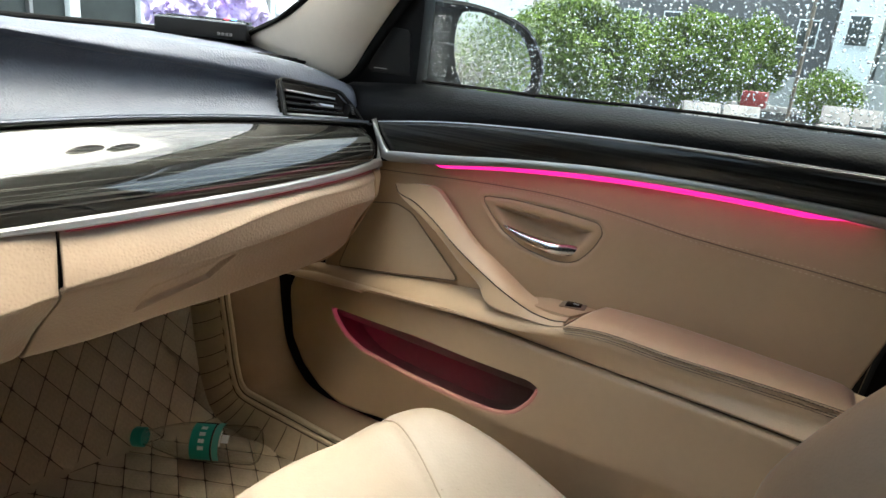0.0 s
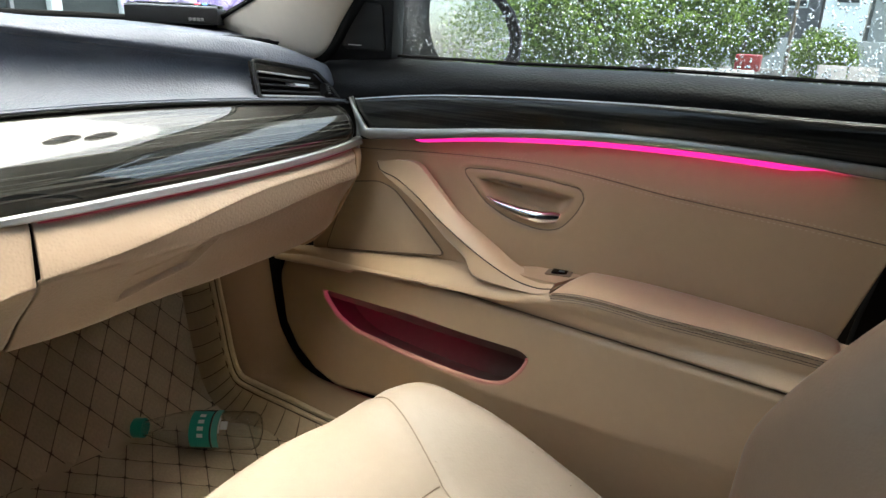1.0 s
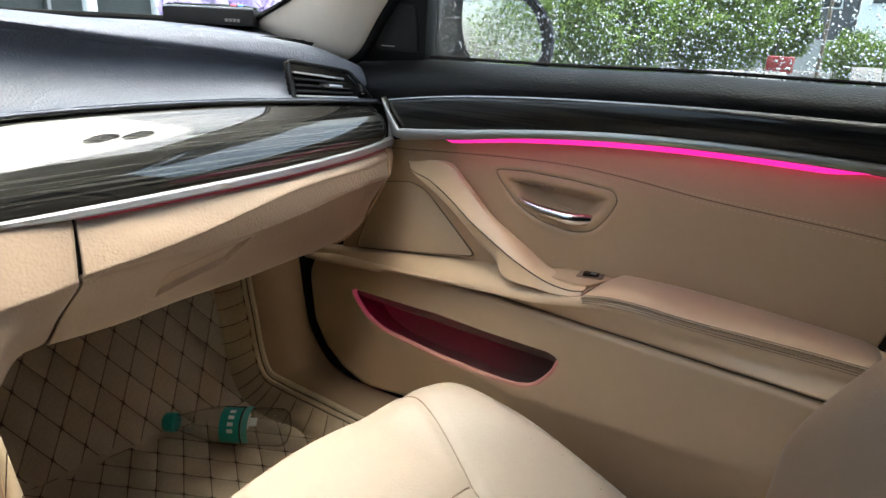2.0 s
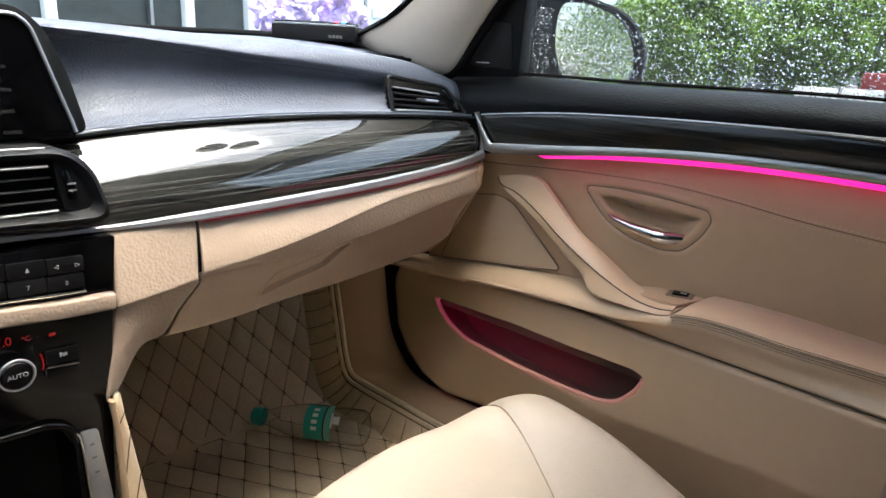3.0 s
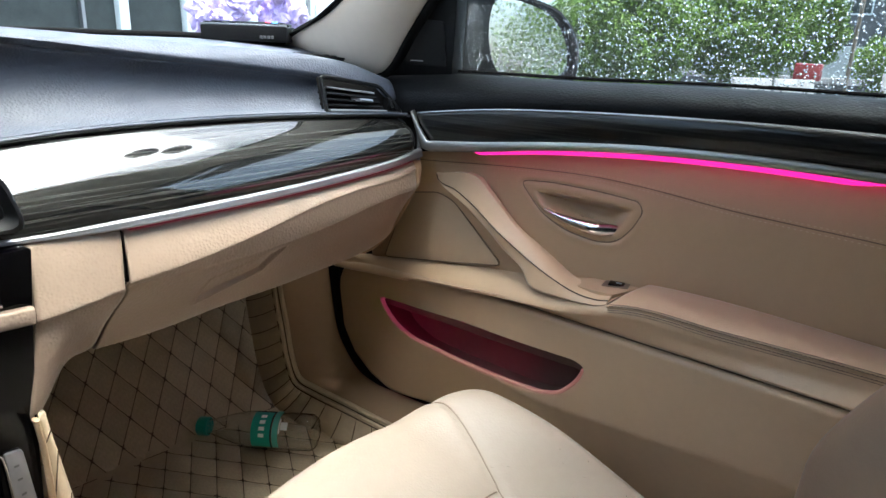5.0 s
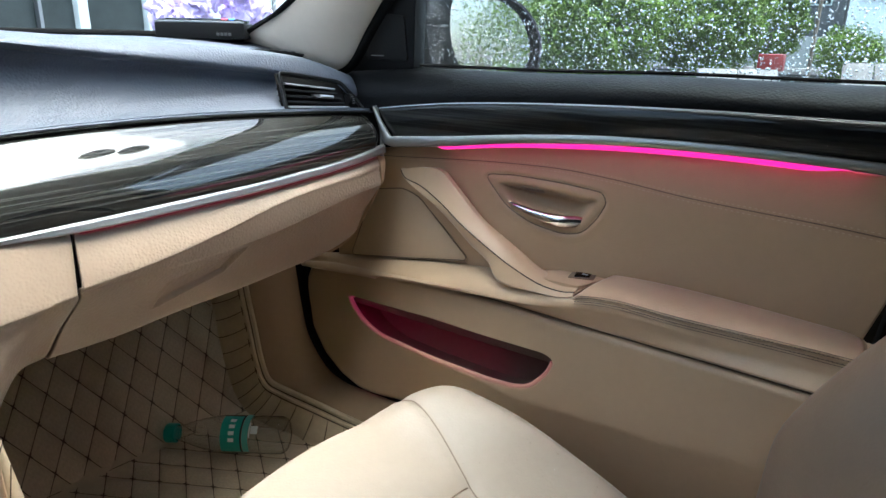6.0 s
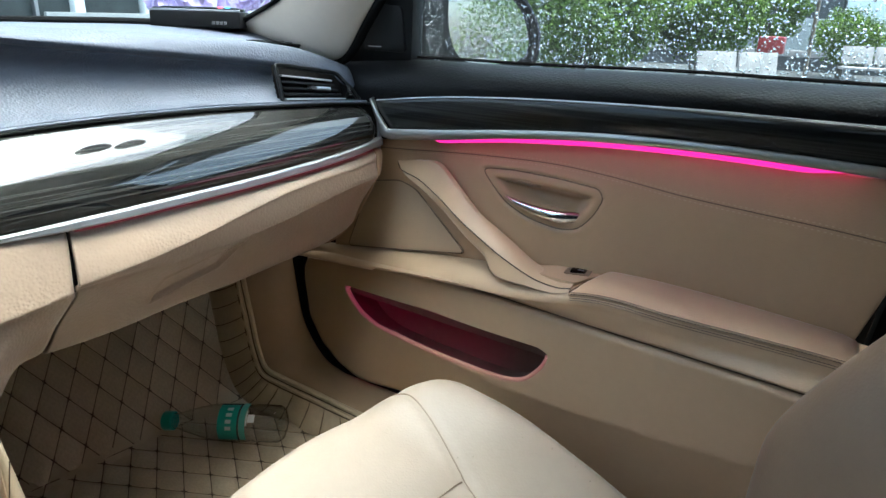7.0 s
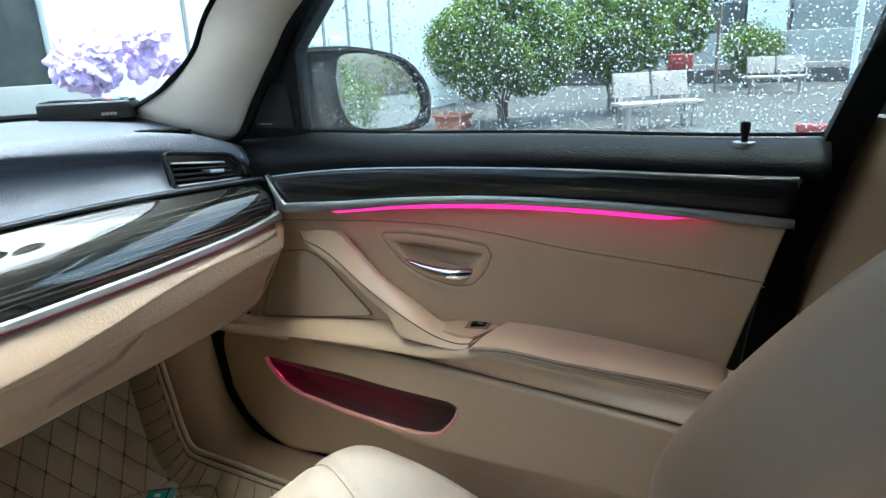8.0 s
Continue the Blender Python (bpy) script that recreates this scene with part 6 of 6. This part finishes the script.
def bench(m, label):
    """A cast concrete garden bench with a two-panel back."""
    th = thing("concrete_bench", label, "bench", "benches in the yard")
    for x in (-0.31, 0.31):
        part("back_panel", box(0.58, 0.05, 0.36, 0.012, (x, 0.20, 0.62), turn=Matrix.Rotation(radians(-12), 4, "X")), CONCRETE, th)
    part("seat_slab", box(1.30, 0.40, 0.05, 0.012, (0, -0.04, 0.36)), CONCRETE, th)
    for x in (-0.50, -0.12, 0.12, 0.50):
        part("back_post", box(0.045, 0.045, 0.30, 0.008, (x, 0.16, 0.42)), CONCRETE, th)
    for x in (-0.52, 0.52):
        for y in (-0.18, 0.12):
            part("leg", box(0.06, 0.05, 0.36, 0.01, (x, y, 0.18)), CONCRETE, th)
    th.matrix_world = m
    return th


b1 = bench(pose(10.35, 1.25, GZ, 0, 0, -53), "weathered white concrete bench with patchy back")
b2 = copy_thing(b1, pose(16.9, -0.42, GZ, 0, 0, -75))
b2["label"] = "far weathered concrete bench beside the wall"

far_wall = thing("wall_far", "pale grey rendered wall with concrete band", "wall", kind="structure")
part("wall_face", box(0.25, 26.0, 1.40, 0.02, (21.0, -2.0, 0.55)), WALL_GREY, far_wall)
part("wall_band", box(0.35, 26.0, 0.16, 0.02, (20.9, -2.0, 0.35)), CONCRETE, far_wall)
part("wall_base", box(0.30, 26.0, 0.42, 0.02, (20.93, -2.0, GZ + 0.2)), material("dark_wet_plinth", (0.07, 0.07, 0.07), 0.5), far_wall)
def plain_house(y0, y1, x, height, mat, label):
    """A plain block with a roof slab and a row of window openings on the side towards the yard."""
    th = thing("far_building", label, "building")
    w = y1 - y0
    part("wall", box(5.0, w, height + 0.2, 0.03, (x + 2.5, (y0 + y1) / 2, height / 2 - 0.1)), mat, th)
    part("roof_slab", box(5.4, w + 0.3, 0.25, 0.03, (x + 2.5, (y0 + y1) / 2, height + 0.12)), CONCRETE, th)
    for k in range(max(1, int(w / 1.6))):
        yc = y0 + (k + 0.5) * w / max(1, int(w / 1.6))
        win = part("window", box(0.06, 0.72, 1.0, 0.01, (x - 0.01, yc, 2.9)), WALL_WHITE, th)
        part("pane", box(0.04, 0.62, 0.90, 0.004, (x - 0.035, yc, 2.9)), DARK_GLASS, win, "dark window pane")
    return th


plain_house(-0.70, 0.54, 26.0, 6.0, WALL_WHITE, "narrow white building behind the yard wall")
plain_house(-8.5, -0.9, 28.0, 5.0, WALL_GREY, "pale grey building behind the yard wall")
plain_house(0.7, 9.0, 29.0, 5.0, material("dark_grey_facade", (0.10, 0.105, 0.11), 0.8, vary=0.2, vary_scale=1.0), "dark grey building behind the trees")
lamp_post = thing("white_post", "white painted steel post in the yard", "post", at=(16.2, -1.80, GZ))
part("shaft", tube([(0, 0, 0), (0, 0, 3.2)], 0.06, 12, up=(1, 0, 0)), WALL_WHITE, lamp_post)
part("foot_plate", box(0.2, 0.2, 0.03, 0.005, (0, 0, 0.015)), WALL_WHITE, lamp_post)
pole = thing("grey_pole", "thin grey steel pole between the trees", "post", at=(16.9, 0.85, GZ))
part("shaft", tube([(0, 0, 0), (0, 0, 3.6)], 0.04, 10, up=(1, 0, 0)), BARK, pole)
part("foot_plate", box(0.16, 0.16, 0.02, 0.004, (0, 0, 0.01)), WALL_GREY, pole)
sign = thing("red_box", "small red box on a post behind the bench", "box", at=(14.0, 1.32, GZ))
part("case", box(0.3, 0.44, 0.30, 0.03, (0, 0, 0.82)), RED_PAINT, sign)
part("post", tube([(0, 0, 0), (0, 0, 0.70)], 0.03, 8, up=(1, 0, 0)), BARK, sign)
barrier = thing("red_board", "red plastic board lying by the car", "board", at=(5.6, -0.575, GZ))
part("board", box(0.10, 0.33, 0.06, 0.015, (0, 0, 0.575)), RED_PAINT, barrier)
for y in (-0.12, 0.12):
    part("foot", box(0.25, 0.05, 0.50, 0.01, (0, y, 0.25)), RED_PAINT, barrier)
planter = thing("brick_planter", "low terracotta brick planter beside the tree", "planter", at=(9.9, 4.35, GZ))
part("planter_wall", box(0.5, 0.45, 0.20, 0.02, (0, 0, 0.10)), BRICK_RED, planter)
part("planter_rim", box(0.56, 0.51, 0.04, 0.012, (0, 0, 0.218)), BRICK_RED, planter)

# ---- quilted diamonds of the mat ----
pad_mesh = diamond("quilt_diamond")


def fold_y(x):
    return 0.975 - 0.19 * (x - 0.47)


cross_v, cross_f, line_v, line_f = [], [], [], []


def ribbon(vs, fs, pts, w):
    """A flat band along places on the mat, given as (x, b) with a lift."""
    pts = [np.asarray(q, float) for q in pts]
    base = len(vs)
    d = pts[-1][:2] - pts[0][:2]
    n2 = np.array((-d[1], d[0])) / (np.linalg.norm(d) + 1e-9) * w
    for q in pts:
        vs.append(mat_place(q[0] - n2[0], q[1] - n2[1], q[2]))
        vs.append(mat_place(q[0] + n2[0], q[1] + n2[1], q[2]))
    for k in range(len(pts) - 1):
        fs.append((base + 2 * k, base + 2 * k + 1, base + 2 * k + 3, base + 2 * k + 2))


def quilt(node, e1, e2, keep):
    """Diamonds of half-diagonals e1, e2 on the mat, with stitched lines and crosses between them."""
    node, e1, e2 = np.array(node), np.array(e1), np.array(e2)
    for m in range(-30, 31):
        for k in range(-14, 15):
            q = node + m * e1 + k * e2
            if (m + k) % 2:
                if keep(*q, 0.030):
                    o = new("quilt_diamond", pad_mesh)
                    o.parent = mat
                    c, t1, t2 = (Vector(mat_place(*p, 0.0005)) for p in (q, q + e1 * 0.3, q + e2 * 0.3))
                    t1, t2 = (t1 - c) / 0.3, (t2 - c) / 0.3
                    o.matrix_local = Matrix.Translation(c) @ Matrix((t1, t2, t1.cross(t2).normalized())).transposed().to_4x4()
            elif keep(*q, 0.0):
                for d in (e1 + e2, e1 - e2, -e1 - e2, e2 - e1):
                    u = d / np.linalg.norm(d)
                    reach = 0.5 if keep(*(q + d), 0.0) else 1.0
                    pts = [(*(q + d * s), 0.0022) for s in np.linspace(0, reach, 9) if keep(*(q + d * s), 0.0)]
                    if len(pts) > 1:
                        ribbon(line_v, line_f, pts, 0.0007)
                for d in (e1 + e2, e1 - e2):
                    u = d / np.linalg.norm(d)
                    ribbon(cross_v, cross_f, [(*(q + u * s), h) for s, h in ((-0.0058, 0.0034), (0, 0.0028), (0.0058, 0.0034))], 0.0014)


quilt((0.590, 0.852), (0.0275, -0.001), (0.006, 0.0452), lambda x, b, r: 0.33 < x < 0.855 and 0.50 < b < fold_y(x) - r)
quilt((0.631, 1.034), (0.0276, -0.0037), (0.0075, 0.0462), lambda x, b, r: 0.30 < x < 0.90 and fold_y(x) + r < b < 1.50)
ribbon(line_v, line_f, [(x, fold_y(x) - 0.002, 0.003) for x in np.linspace(0.30, 0.86, 30)], 0.0011)
tagged(part("quilt_stitching", mesh_of(line_v, line_f, 0), MAT_SEAM, mat, "dark sewn lines of the quilting"), kind="stuff")
tagged(part("cross_stitching", mesh_of(cross_v, cross_f, 0), MAT_SEAM, mat, "dark sewn crosses of the quilting"), kind="stuff")
